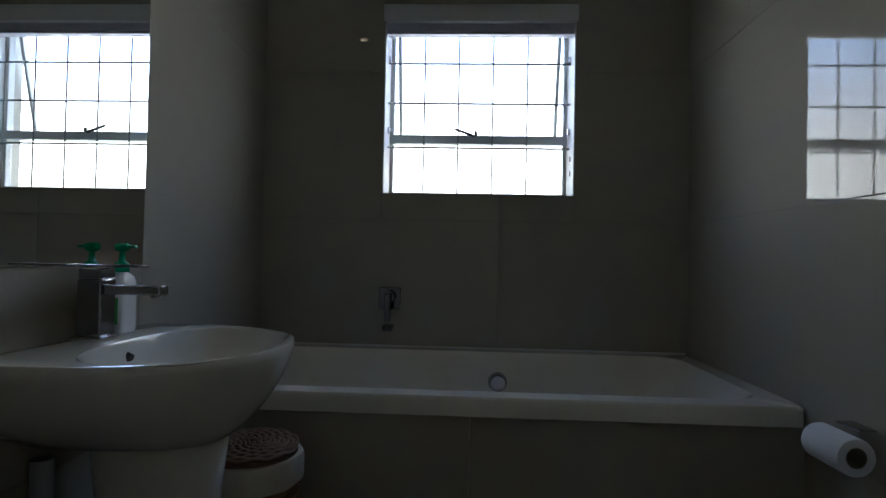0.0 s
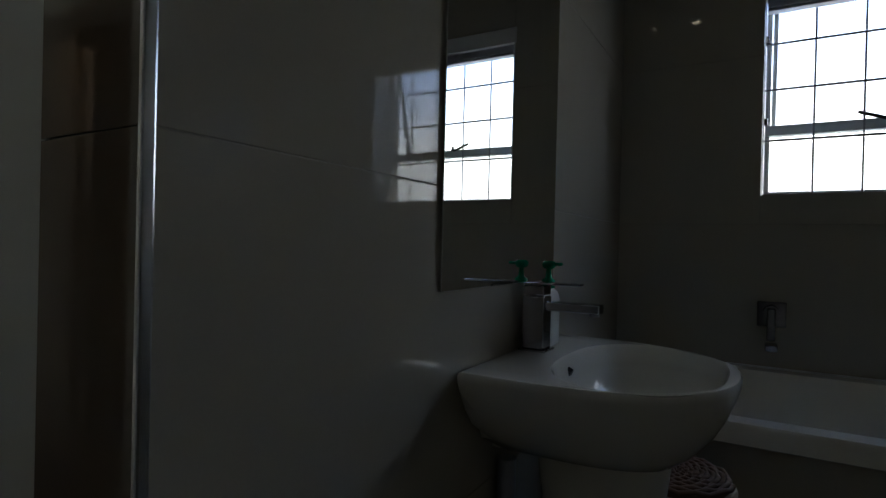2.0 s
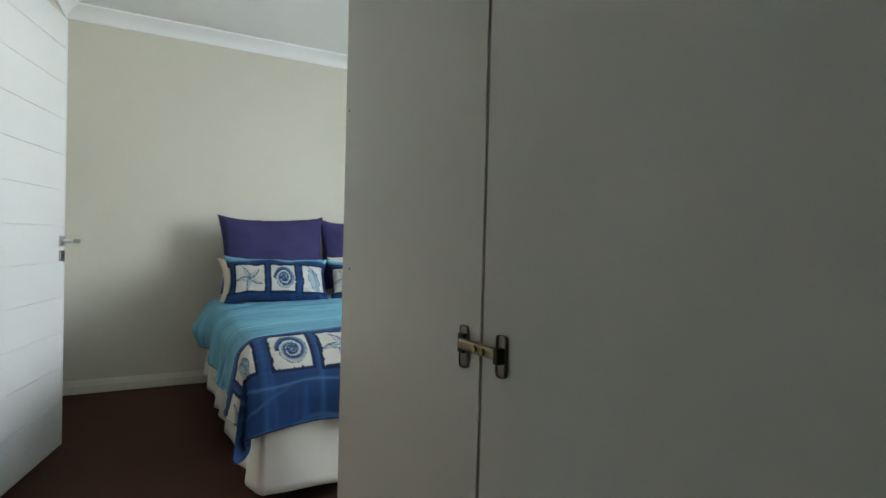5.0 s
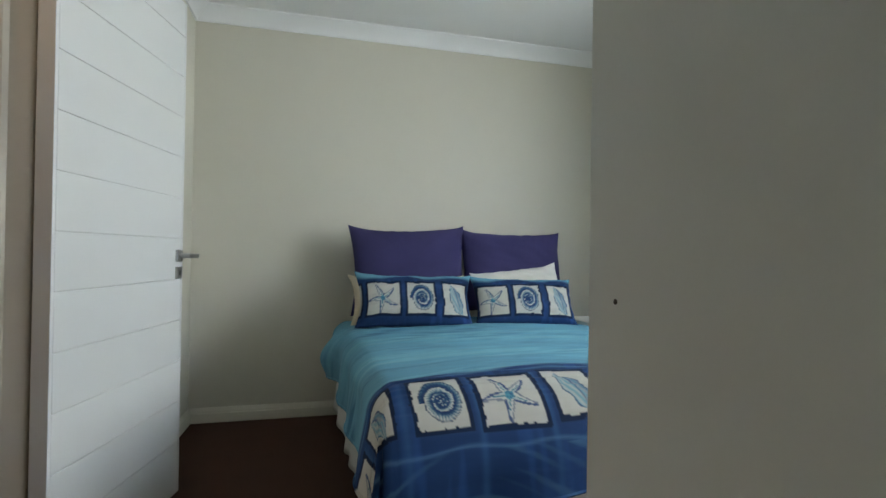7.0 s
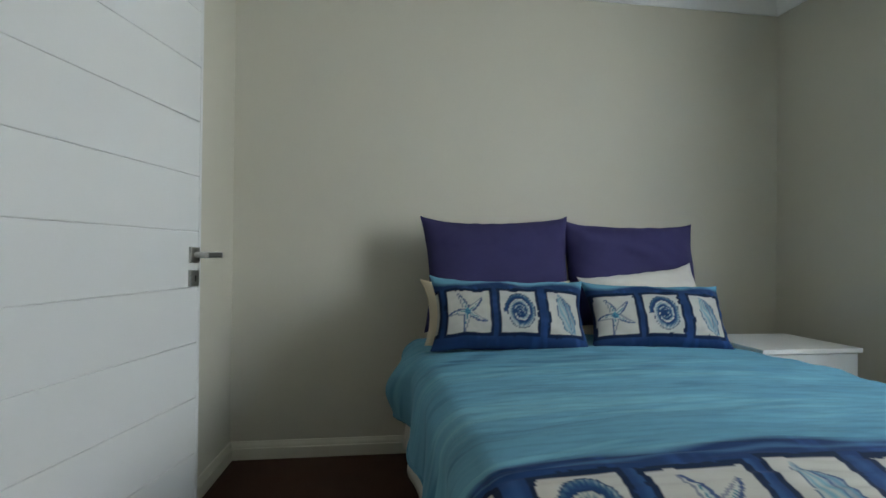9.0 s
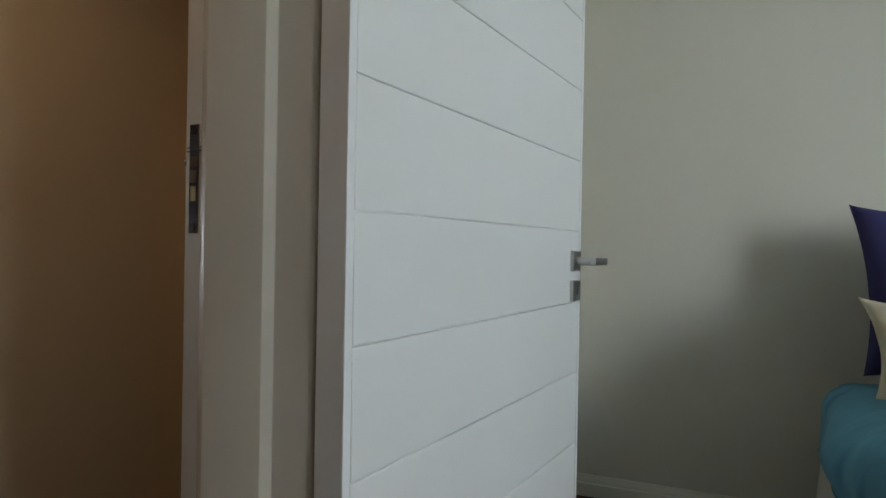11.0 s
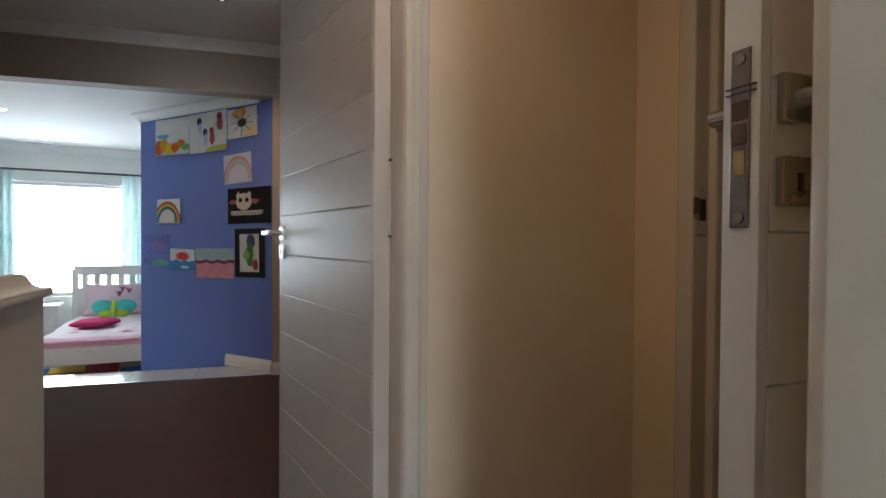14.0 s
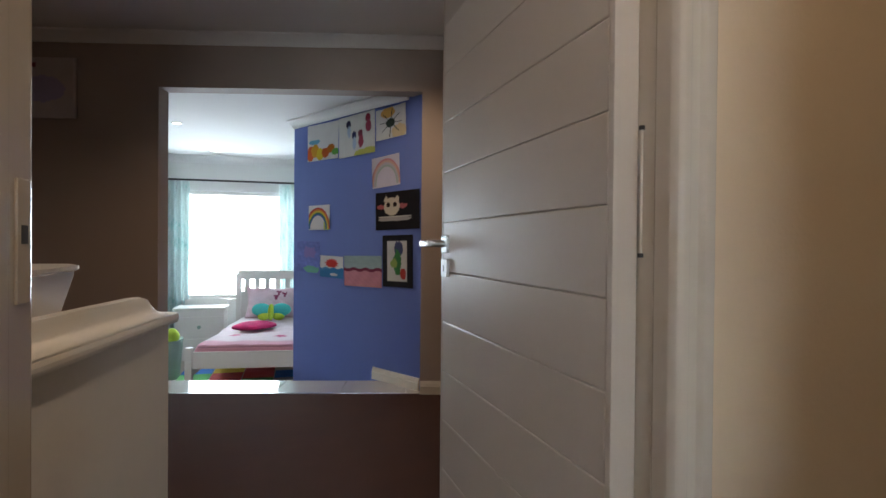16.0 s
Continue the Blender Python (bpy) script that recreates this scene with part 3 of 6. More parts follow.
keep = part("lock_keep", boxes((HALL_END - 0.040, HALL_END + 0.004, -1.8365, -1.8335, 1.03, 1.155), bevel=0.001), M_FRAME, f3, "painted lock keep with a dark slot")
part("slot", boxes((HALL_END - 0.032, HALL_END - 0.010, -1.8340, -1.8325, 1.068, 1.125)), M_BLACK, keep)
part("lip", boxes((HALL_END - 0.004, HALL_END + 0.018, -1.8345, -1.8300, 1.085, 1.130), bevel=0.001), M_DARKSTEEL, keep)
keep = part("lock_keep", boxes((-1.8410, -1.8375, -2.128, -2.100, 0.965, 1.100), bevel=0.001), M_FRAME, bpy.data.objects["door_frame_2"], "painted lock keep")
part("slot", boxes((-1.8416, -1.8406, -2.122, -2.108, 1.030, 1.050)), M_BLACK, keep)

panel_door("door_1", "white boarded bedroom door standing wide open against the wall", pose(-2.475, -0.888, 0, 0, 0, 166.2), 0.80, 1.053, 0.167, 1, 0.983, 0.914, 0.075, thick=0.049)
# This leaf takes the darkened paint instead of the white.
panel_door("door_2", "boarded nursery door, paint darkened for shade, open into the room", pose(-2.563, -2.118, 0, 0, 0, -86.9), 0.79, 0.956, 0.137, -1, 1.034, 0.968, 0.085, paint=M_DIMDOOR)
panel_door("door_3", "white boarded door half open into the passage, with a tarnished lock", pose(-3.335, -1.118, 0, 0, 0, -7.6), 0.752, 1.02, 0.150, -1, 1.150, 1.070, -0.10, lock_z=1.113)
hinges = thing("door_hinge", "slim steel butt hinge with dark ends on the nursery door", "hinge", base=(-2.595, -2.10, 1.017), group="nursery door hinges")
part("knuckle", rods(((-2.595, -2.098, 1.022), (-2.595, -2.098, 1.198)), r=0.0022), M_FRAME, hinges)
for z in (1.017, 1.197):
    part("cap", rods(((-2.595, -2.098, z), (-2.595, -2.098, z + 0.006)), r=0.0042), M_BLACK, hinges)
for z in (0.10, 1.78):
    copy_thing(hinges, pose(-2.595, -2.10, z))

# ---- wardrobe with the hidden entrance to the bathroom ----
wd = thing("wardrobe", "white melamine built-in wardrobe, one door standing open", "wardrobe", base=(-0.43, 1.0, 0), kind="")
part("side_panel", boxes((-0.6915, -0.208, 0.020, 0.036, 0.0, 2.30), bevel=0.001), M_WARD, wd)
# Strip coloured like the shade between side panel and tiled wall.
part("filler_strip", boxes((-0.2075, -0.1975, 0.030, 0.045, 0.0, 2.30)), M_GAPSHADE, wd, "dark strip carrying the shade of the gap")
part("side_panel", boxes((-0.700, -0.205, 2.064, 2.080, 0.0, 2.30), bevel=0.001), M_WARD, wd)
part("back_panel", boxes((-0.210, -0.204, 0.046, 2.063, 0.08, 2.30)), M_WARD, wd)
part("top_panel", boxes((-0.700, -0.211, 0.036, 2.064, 2.284, 2.30)), M_WARD, wd)
part("plinth", boxes((-0.690, -0.674, 0.036, 2.064, 0.0, 0.08)), M_WARD, wd)
for i in range(4):
    y = 0.040 + i * 0.507
    leaf = part("door", boxes((-0.718, -0.702, y, y + 0.503, 0.085, 2.29), bevel=0.001), M_WARD, wd)
    part("handle", boxes((-0.742, -0.718, y + 0.44, y + 0.452, 0.95, 1.10), bevel=0.003), M_STEEL, leaf)
od = part("door", boxes((-1.262, -0.698, 0.020, 0.036, 0.03, 2.29), bevel=0.001), M_WARD, wd, "open wardrobe door seen from inside")
# Painted shade behind the joint of side panel and open door.
part("gap_shadow", boxes((-0.699, -0.690, 0.0225, 0.034, 0.03, 2.29)), M_GAPSHADE, wd)
hg = part("hinge", boxes((-0.744, -0.725, 0.0165, 0.020, 0.860, 0.917), bevel=0.004), M_DARKSTEEL, od, "nickel concealed hinge")
hz = 0.897
cup = bmesh.new()
prism(cup, ((-0.747, 0.0195), (-0.722, 0.0195), (-0.722, 0.0150), (-0.747, 0.0150)), hz - 0.014, hz + 0.008, bevel=0.002)
box(cup, -0.731, -0.645, 0.005, 0.016, hz - 0.010, hz + 0.005, bevel=0.004)
part("arm", cup, M_NICKEL, hg, "yellowed nickel hinge arm")
part("mounting_plate", boxes((-0.655, -0.636, 0.0165, 0.020, hz - 0.031, hz + 0.021), bevel=0.005), M_DARKSTEEL, hg)
part("spring_box", boxes((-0.738, -0.724, 0.009, 0.019, hz - 0.016, hz + 0.010), bevel=0.002), M_BLACK, hg)
for x in (-0.687, -0.669):
    part("screw", rod(bmesh.new(), (x, 0.0045, hz - 0.002), (x, 0.0025, hz - 0.002), 0.0045), M_BRASS, hg)
part("end_cap", boxes((-0.649, -0.639, 0.006, 0.019, hz - 0.014, hz + 0.006), bevel=0.002), M_BLACK, hg)
for x, z in ((-1.238, 1.305), (-1.215, 0.966)):
    part("screw_hole", rod(bmesh.new(), (x, 0.0202, z), (x, 0.0192, z), 0.0026), M_HOLEDARK, od)
structure("wall_closet", boxes((-0.70, -0.15, -0.90, -0.87, 0, 2.30), (-0.72, -0.70, -0.98, -0.87, 0, 2.30)), M_WARD, "white melamine panel on the other side of the hidden entrance", "wall")
structure("closet_top", boxes((-0.70, -0.15, -0.90, 0.020, 2.12, 2.14)), M_WARD, "white melamine panel over the hidden entrance", "panel")
structure("wall_bulkhead", boxes((-0.72, -0.15, -1.0, 2.085, 2.302, CEIL)), M_BEDWALL, "plain painted bulkhead over the wardrobe", "wall")

# ---- bathroom things ----
def rrect(cx, cy, w, h, r, n=8):
    pts = []
    for qx, qy, a in ((1, 1, 0), (-1, 1, 90), (-1, -1, 180), (1, -1, 270)):
        for i in range(n + 1):
            t = radians(a + 90 * i / n)
            pts.append((cx + qx * (w / 2 - r) + r * math.cos(t), cy + qy * (h / 2 - r) + r * math.sin(t)))
    return pts


def loft(bm, rings, cap0=False, cap1=False):
    made = [[bm.verts.new((x, y, z)) for x, y in pts] for pts, z in rings]
    k = len(made[0])
    fs = []
    for a, b in zip(made, made[1:]):
        for i in range(k):
            fs.append(bm.faces.new((a[i], a[(i + 1) % k], b[(i + 1) % k], b[i])))
    if cap0:
        fs.append(bm.faces.new(made[0][::-1]))
    if cap1:
        fs.append(bm.faces.new(made[-1]))
    bmesh.ops.recalc_face_normals(bm, faces=fs)
    return bm


BX, BY, BW, BH, BZ = 0.852, 1.574, 1.690, 0.768, 0.630
tub = thing("bathtub", "white acrylic built-in bath behind a tiled panel", "bathtub", base=(BX, BY, 0))
part("shell", loft(bmesh.new(), [
    (rrect(BX, BY, BW - 0.02, BH - 0.02, 0.02), BZ - 0.055), (rrect(BX, BY, BW, BH, 0.025), BZ - 0.050), (rrect(BX, BY, BW, BH, 0.025), BZ - 0.008), (rrect(BX, BY, BW - 0.012, BH - 0.012, 0.03), BZ),
    (rrect(BX, BY, BW - 0.13, BH - 0.13, 0.10), BZ), (rrect(BX, BY, BW - 0.15, BH - 0.15, 0.10), BZ - 0.012), (rrect(BX, BY, BW - 0.28, BH - 0.19, 0.12), BZ - 0.16),
    (rrect(BX, BY, BW - 0.46, BH - 0.26, 0.14), BZ - 0.36), (rrect(BX, BY, BW - 0.56, BH - 0.34, 0.12), BZ - 0.40)], cap1=True), M_ACRYL, tub)
panel = part("tiled_panel", boxes((0.006, 0.850, 1.205, 1.220, 0.002, BZ - 0.056), (0.853, 1.698, 1.205, 1.220, 0.002, BZ - 0.056), bevel=0.0015), M_TILE, tub, "beige glazed tile panel")
ovf = part("overflow", bmesh.new(), M_CHROME, tub, "chrome overflow knob")
bm = bmesh.new()
lathe(bm, [(0.036, 0), (0.036, 0.008), (0.033, 0.012), (0.033, 0.026), (0.027, 0.034), (0.012, 0.037)], 28)
bmesh.ops.transform(bm, matrix=Matrix.Translation((0.960, 1.872, 0.522)) @ Matrix.Rotation(radians(90), 4, "X"), verts=bm.verts)
smooth(bm)
bm.to_mesh(ovf.data)
bm.free()
ovf.data.materials.clear()
ovf.data.materials.append(M_CHROME)
structure("bath_seal", boxes((0.01, 1.695, 1.9545, 1.9605, BZ - 0.002, BZ + 0.006), bevel=0.002), M_WHITE, "white silicone seal along the bath", "seal", True)

mx = thing("bath_mixer", "chrome wall mixer darkened for its reflections, square plate over the bath", "tap", base=(0.527, 1.955, 0.82))
part("plate", boxes((0.484, 0.573, 1.951, 1.960, 0.778, 0.866), bevel=0.003), M_DIMCHROME, mx)
part("body", rod(bmesh.new(), (0.527, 1.952, 0.830), (0.527, 1.915, 0.830), 0.024, seg=24), M_DIMCHROME, mx)
part("lever", boxes((0.514, 0.540, 1.895, 1.918, 0.735, 0.845), bevel=0.004), M_DIMCHROME, mx)
part("spout", boxes((0.510, 0.548, 1.880, 1.955, 0.700, 0.722), bevel=0.004), M_DIMCHROME, mx)

CXB, CYB, HWB, FRB = 0.20, 0.897, 0.285, 0.465


def basin_ring(k, inset=0.0):
    """D-shaped outline, flat against the wall, scaled by k about the wall's middle."""
    pts = []
    corner = math.atan2(HWB * k ** 1.5 - inset, 0.004 + inset - CXB)
    turns_at = [2 * math.pi * i / 72 for i in range(72)]
    for c in (corner, 2 * math.pi - corner):
        turns_at[min(range(72), key=lambda i: abs(turns_at[i] - c))] = c
    for t in turns_at:
        c, s = math.cos(t), math.sin(t)
        lo, hi = 0.0, 0.8
        for _ in range(24):
            r = (lo + hi) / 2
            x, y = CXB + r * c, r * s
            hw, fr = HWB * k ** 1.5 - inset, FRB * (0.45 + 0.55 * k) - inset
            inside = x > 0.004 + inset and abs(y) < hw and (x < 0.13 or ((x - 0.13) / max(0.01, fr - 0.13)) ** 2.3 + (abs(y) / hw) ** 2.3 < 1)
            lo, hi = (r, hi) if inside else (lo, r)
        pts.append((CXB + lo * c, CYB + lo * s))
    return pts


def bowl_ring(k):
    """The hollow: a soft D, straighter towards the tap and close to the rim in front."""
    pts = []
    for i in range(72):
        c, s = math.cos(2 * math.pi * i / 72), math.sin(2 * math.pi * i / 72)
        r = (abs(c) ** 2.5 + abs(s) ** 2.5) ** (-1 / 2.5)
        pts.append((0.283 + (0.160 if c > 0 else 0.163) * k * r * c, CYB + 0.256 * k * r * s * (1 - 0.10 * max(0, c))))
    return pts


RZ = 0.800
bas = thing("washbasin", "white porcelain pedestal washbasin with a rounded front", "washbasin", base=(0.2, CYB, 0))
part("bowl", loft(bmesh.new(), [
    (basin_ring(0.42), RZ - 0.205), (basin_ring(0.56), RZ - 0.190), (basin_ring(0.72), RZ - 0.155), (basin_ring(0.84), RZ - 0.115), (basin_ring(0.92), RZ - 0.078), (basin_ring(0.975), RZ - 0.040), (basin_ring(1.0), RZ - 0.018), (basin_ring(1.0), RZ - 0.006), (basin_ring(1.0, 0.003), RZ - 0.001), (basin_ring(1.0, 0.008), RZ),
    (bowl_ring(1.0), RZ - 0.0015), (bowl_ring(0.975), RZ - 0.008), (bowl_ring(0.92), RZ - 0.045), (bowl_ring(0.78), RZ - 0.095), (bowl_ring(0.5), RZ - 0.125), (bowl_ring(0.12), RZ - 0.132)], True, True), M_PORC, bas)
bm = bmesh.new()
lathe(bm, [(0.138, 0.0), (0.138, 0.03), (0.126, 0.07), (0.120, 0.30), (0.128, 0.50), (0.140, RZ - 0.195)], 40, 0.205, CYB, 1.0, 0.70)
part("pedestal", bm, M_PORC, bas)
# Darkened disc stands in for the dark overflow opening.
part("overflow_ring", rod(bmesh.new(), (0.122, CYB, RZ - 0.034), (0.135, CYB, RZ - 0.040), 0.0105, seg=20), M_DIMCHROME, bas)
part("trap_pipe", rods(((0.03, CYB - 0.10, 0.40), (0.03, CYB - 0.10, 0.585)), r=0.02), M_GREYL, bas, "grey plastic waste pipe")

tap = thing("basin_tap", "square chrome basin mixer tap", "tap", base=(0.062, 0.912, RZ))
part("foot", boxes((0.014, 0.080, 0.879, 0.945, RZ, RZ + 0.006), bevel=0.002), M_CHROME, tap)
part("body", boxes((0.020, 0.072, 0.887, 0.937, RZ + 0.005, RZ + 0.126), bevel=0.003), M_CHROME, tap)
part("spout", boxes((0.066, 0.194, 0.894, 0.930, RZ + 0.094, RZ + 0.115), bevel=0.003), M_CHROME, tap)
part("aerator", rod(bmesh.new(), (0.178, 0.912, RZ + 0.088), (0.178, 0.912, RZ + 0.096), 0.011, seg=20), M_STEEL, tap)
part("cap", boxes((0.021, 0.071, 0.888, 0.936, RZ + 0.128, RZ + 0.150), bevel=0.003), M_CHROME, tap)
part("lever", boxes((0.020, 0.148, 0.890, 0.934, RZ + 0.152, RZ + 0.157), bevel=0.002), M_DIMCHROME, tap)

sp = thing("soap_bottle", "white liquid soap bottle with a green pump and label", "soap dispenser", base=(0.046, 1.0, RZ))
SX, SY = 0.042, 1.000
bm = loft(bmesh.new(), [(rrect(SX, SY, 0.040, 0.068, 0.014, 5), RZ + 0.001), (rrect(SX, SY, 0.044, 0.072, 0.016, 5), RZ + 0.008), (rrect(SX, SY, 0.044, 0.072, 0.016, 5), RZ + 0.110), (rrect(SX, SY, 0.038, 0.060, 0.016, 5), RZ + 0.128), (rrect(SX, SY, 0.024, 0.026, 0.0115, 5), RZ + 0.138)], True, True)
bottle = part("bottle", bm, M_SOAPW, sp)
part("green_band", boxes((SX - 0.012, SX + 0.017, SY - 0.0368, SY - 0.0355, RZ + 0.022, RZ + 0.082)), M_GREENL, bottle)
part("cross", boxes((SX - 0.003, SX + 0.003, SY - 0.0374, SY - 0.0366, RZ + 0.058, RZ + 0.074), (SX - 0.008, SX + 0.008, SY - 0.0374, SY - 0.0366, RZ + 0.063, RZ + 0.069)), M_SOAPW, bottle)
part("red_mark", boxes((SX - 0.010, SX + 0.017, SY - 0.0368, SY - 0.0355, RZ + 0.095, RZ + 0.112)), M_REDL, bottle)
for i in range(3):
    part("text_bar", boxes((SX - 0.020, SX - 0.014, SY - 0.0366, SY - 0.0354, RZ + 0.045 + 0.006 * i, RZ + 0.048 + 0.006 * i)), M_GREYL, bottle)
pump = part("pump", lathe(bmesh.new(), [(0.0155, RZ + 0.138), (0.0165, RZ + 0.142), (0.0165, RZ + 0.158), (0.008, RZ + 0.164), (0.006, RZ + 0.184), (0.012, RZ + 0.186), (0.0165, RZ + 0.191), (0.0170, RZ + 0.199), (0.012, RZ + 0.205)], 24, SX, SY), M_GREEN, sp, "green pump head")
part("nozzle", boxes((SX + 0.010, SX + 0.034, SY - 0.006, SY + 0.006, RZ + 0.193, RZ + 0.201), bevel=0.003), M_GREEN, pump)

mr = thing("mirror", "frameless rectangular wall mirror over the washbasin", "mirror", base=(0.003, 0.84, 0.95))
part("glass", boxes((0.0012, 0.0062, 0.541, 1.140, 0.953, 1.870), bevel=0.0012), M_MIRROR, mr)
part("backing", boxes((0.0002, 0.0011, 0.543, 1.138, 0.955, 1.868)), M_BLACK, mr)
bk = thing("laundry_basket", "round brown wicker laundry basket with a calico lining", "basket", base=(0.338, 1.045, 0))
KX, KY, KR, KZ = 0.338, 1.045, 0.114, 0.545
for j in range(25):
    body = bmesh.new()
    z = 0.012 + j * 0.019
    r = KR - 0.022 + 0.020 * z / KZ
    ring = []
    for i in range(40):
        a = 2 * math.pi * i / 40
        w = r + 0.004 * math.cos(20 * a + math.pi * j)
        ring.append([body.verts.new((KX + (w + 0.006 * math.cos(b)) * math.cos(a), KY + (w + 0.006 * math.cos(b)) * math.sin(a), z + 0.009 * math.sin(b))) for b in (0, 1.57, 3.14, 4.71)])
    for i in range(40):
        for b in range(4):
            body.faces.new((ring[i][b], ring[(i + 1) % 40][b], ring[(i + 1) % 40][(b + 1) % 4], ring[i][(b + 1) % 4]))
    part("woven_ring", body, M_WICKER, bk)
bm = bmesh.new()
ring0 = [(KX + (KR + 0.004 + 0.002 * math.sin(9 * a)) * math.cos(a), KY + (KR + 0.004 + 0.002 * math.sin(9 * a)) * math.sin(a)) for a in [2 * math.pi * i / 60 for i in range(60)]]
ring1 = [(KX + (x - KX) * 1.025, KY + (y - KY) * 1.025) for x, y in ring0]
part("lining", loft(bm, [(ring0, KZ - 0.085), (ring1, KZ - 0.080), (ring1, KZ - 0.030), (ring0, KZ - 0.022)], True, True), M_CALICO, bk, "pale calico lining folded over the rim")
lid = bmesh.new()
prev = None
turns, steps = 11, 44
for n in range(turns * steps):
    a, r = 2 * math.pi * n / steps, KR * n / (turns * steps)
    up = KZ - 0.006 + 0.006 * (1 - (r / KR) ** 2) + 0.0028 * math.cos(a * 11 + math.pi * (n // steps))
    cur = [lid.verts.new((KX + (r + 0.0062 * math.cos(b)) * math.cos(a), KY + (r + 0.0062 * math.cos(b)) * math.sin(a), up + 0.0052 * math.sin(b))) for b in (0, 1.05, 2.1, 3.14, 4.19, 5.24)]
    if prev:
        for b in range(6):
            lid.faces.new((prev[b], cur[b], cur[(b + 1) % 6], prev[(b + 1) % 6]))
    prev = cur
lp = part("lid", lid, M_WICKER, bk, "spirally woven wicker lid")
part("lid_base", rod(bmesh.new(), (KX, KY, KZ - 0.022), (KX, KY, KZ - 0.012), KR - 0.006, seg=40), M_WICKER, lp)

tr = thing("toilet_roll", "white toilet paper roll on a chrome wall holder", "toilet roll", base=(1.63, 0.97, 0.60))
bm = bmesh.new()
lathe(bm, [(0.021, 0.0), (0.038, 0.0), (0.0395, 0.004), (0.0395, 0.116), (0.038, 0.120), (0.021, 0.120)], 36)
bmesh.ops.delete(bm, geom=[f for f in bm.faces if len(f.verts) > 4], context="FACES_ONLY")
bmesh.ops.transform(bm, matrix=Matrix.Translation((1.630, 1.045, 0.598)) @ Matrix.Rotation(radians(90), 4, "X"), verts=bm.verts)
roll = part("paper", bm, M_TISSUE, tr)
bm = bmesh.new()
lathe(bm, [(0.0195, 0.0), (0.021, 0.0), (0.021, 0.120), (0.0195, 0.120)], 28)
bmesh.ops.delete(bm, geom=[f for f in bm.faces if len(f.verts) > 4], context="FACES_ONLY")
bmesh.ops.transform(bm, matrix=Matrix.Translation((1.630, 1.045, 0.598)) @ Matrix.Rotation(radians(90), 4, "X"), verts=bm.verts)
part("core", bm, M_CARD, roll)
part("holder", boxes((1.625, 1.700, 1.034, 1.046, 0.594, 0.606), bevel=0.002), M_CHROME, tr)
part("bar", rods(((1.628, 1.046, 0.614), (1.628, 0.935, 0.614)), r=0.005), M_CHROME, tr)
part("cover", boxes((1.662, 1.700, 0.965, 1.035, 0.640, 0.644), bevel=0.001), M_CHROME, tr)

wc = thing("toilet", "white porcelain close-coupled toilet", "toilet", base=(1.45, 0.45, 0))
part("cistern", boxes((1.560, 1.698, 0.26, 0.665, 0.42, 0.845), bevel=0.02), M_PORC, wc)
part("cistern_lid", boxes((1.552, 1.699, 0.252, 0.673, 0.846, 0.875), bevel=0.008), M_PORC, wc)
part("bowl", loft(bmesh.new(), [(rrect(1.40, 0.46, 0.36, 0.20, 0.09), 0.0), (rrect(1.38, 0.46, 0.36, 0.20, 0.09), 0.18), (rrect(1.33, 0.46, 0.46, 0.35, 0.17), 0.36), (rrect(1.33, 0.46, 0.47, 0.36, 0.175), 0.40)], True, True), M_PORC, wc)
part("seat", loft(bmesh.new(), [(rrect(1.33, 0.46, 0.47, 0.37, 0.18), 0.402), (rrect(1.33, 0.46, 0.475, 0.375, 0.18), 0.42), (rrect(1.33, 0.46, 0.45, 0.35, 0.17), 0.432)], True, True), M_PORC, wc)
bn = thing("toilet_brush_holder", "small white ceramic pot below the toilet roll", "brush holder", base=(1.58, 1.02, 0))
part("pot", lathe(bmesh.new(), [(0.070, 0.0), (0.076, 0.02), (0.074, 0.34), (0.070, 0.385), (0.050, 0.398), (0.012, 0.402)], 32, 1.575, 1.04), M_PORC, bn)

# bathroom window with burglar bars and blind
wb = thing("window_1", "white steel bathroom window, top sash propped open", "window", base=(0.87, 2.10, 1.245), kind="structure")
WX0, WX1, WZ0, WZ1, WT = 0.492, 1.248, 1.247, 2.013, 1.495
for d in ((WX0, WX0 + 0.018, 2.095, 2.130, WZ0, WZ1), (WX1 - 0.018, WX1, 2.095, 2.130, WZ0, WZ1), (WX0, WX1, 2.095, 2.130, WZ0, WZ0 + 0.02), (WX0, WX1, 2.095, 2.130, WZ1 - 0.028, WZ1), (WX0, WX1, 2.088, 2.130, WT - 0.020, WT + 0.018)):
    part("window_frame", boxes(d, bevel=0.003), M_ALU, wb)
lowp = part("pane", boxes((WX0 + 0.02, WX1 - 0.02, 2.112, 2.116, WZ0 + 0.012, WT - 0.01)), M_GLASS, wb)
lowp.visible_shadow = False
sash = part("sash", bmesh.new(), M_ALU, wb)
bm = bmesh.new()
H, TH = WZ1 - 0.03 - WT, 0.022
box(bm, WX0 + 0.022, WX0 + 0.038, 0, TH, -H, 0, 0.002)
box(bm, WX1 - 0.038, WX1 - 0.022, 0, TH, -H, 0, 0.002)
box(bm, WX0 + 0.03, WX1 - 0.03, 0, TH, -0.018, 0, 0.002)
box(bm, WX0 + 0.03, WX1 - 0.03, 0, TH, -H, -H + 0.018, 0.002)
tilt = Matrix.Translation((0, 2.128, WZ1 - 0.03)) @ Matrix.Rotation(radians(14), 4, "X")
bmesh.ops.transform(bm, matrix=tilt, verts=bm.verts)
bm.to_mesh(sash.data)
bm.free()
bm = boxes((WX0 + 0.05, WX1 - 0.05, 0.009, 0.013, -H + 0.02, -0.02))
bmesh.ops.transform(bm, matrix=tilt, verts=bm.verts)
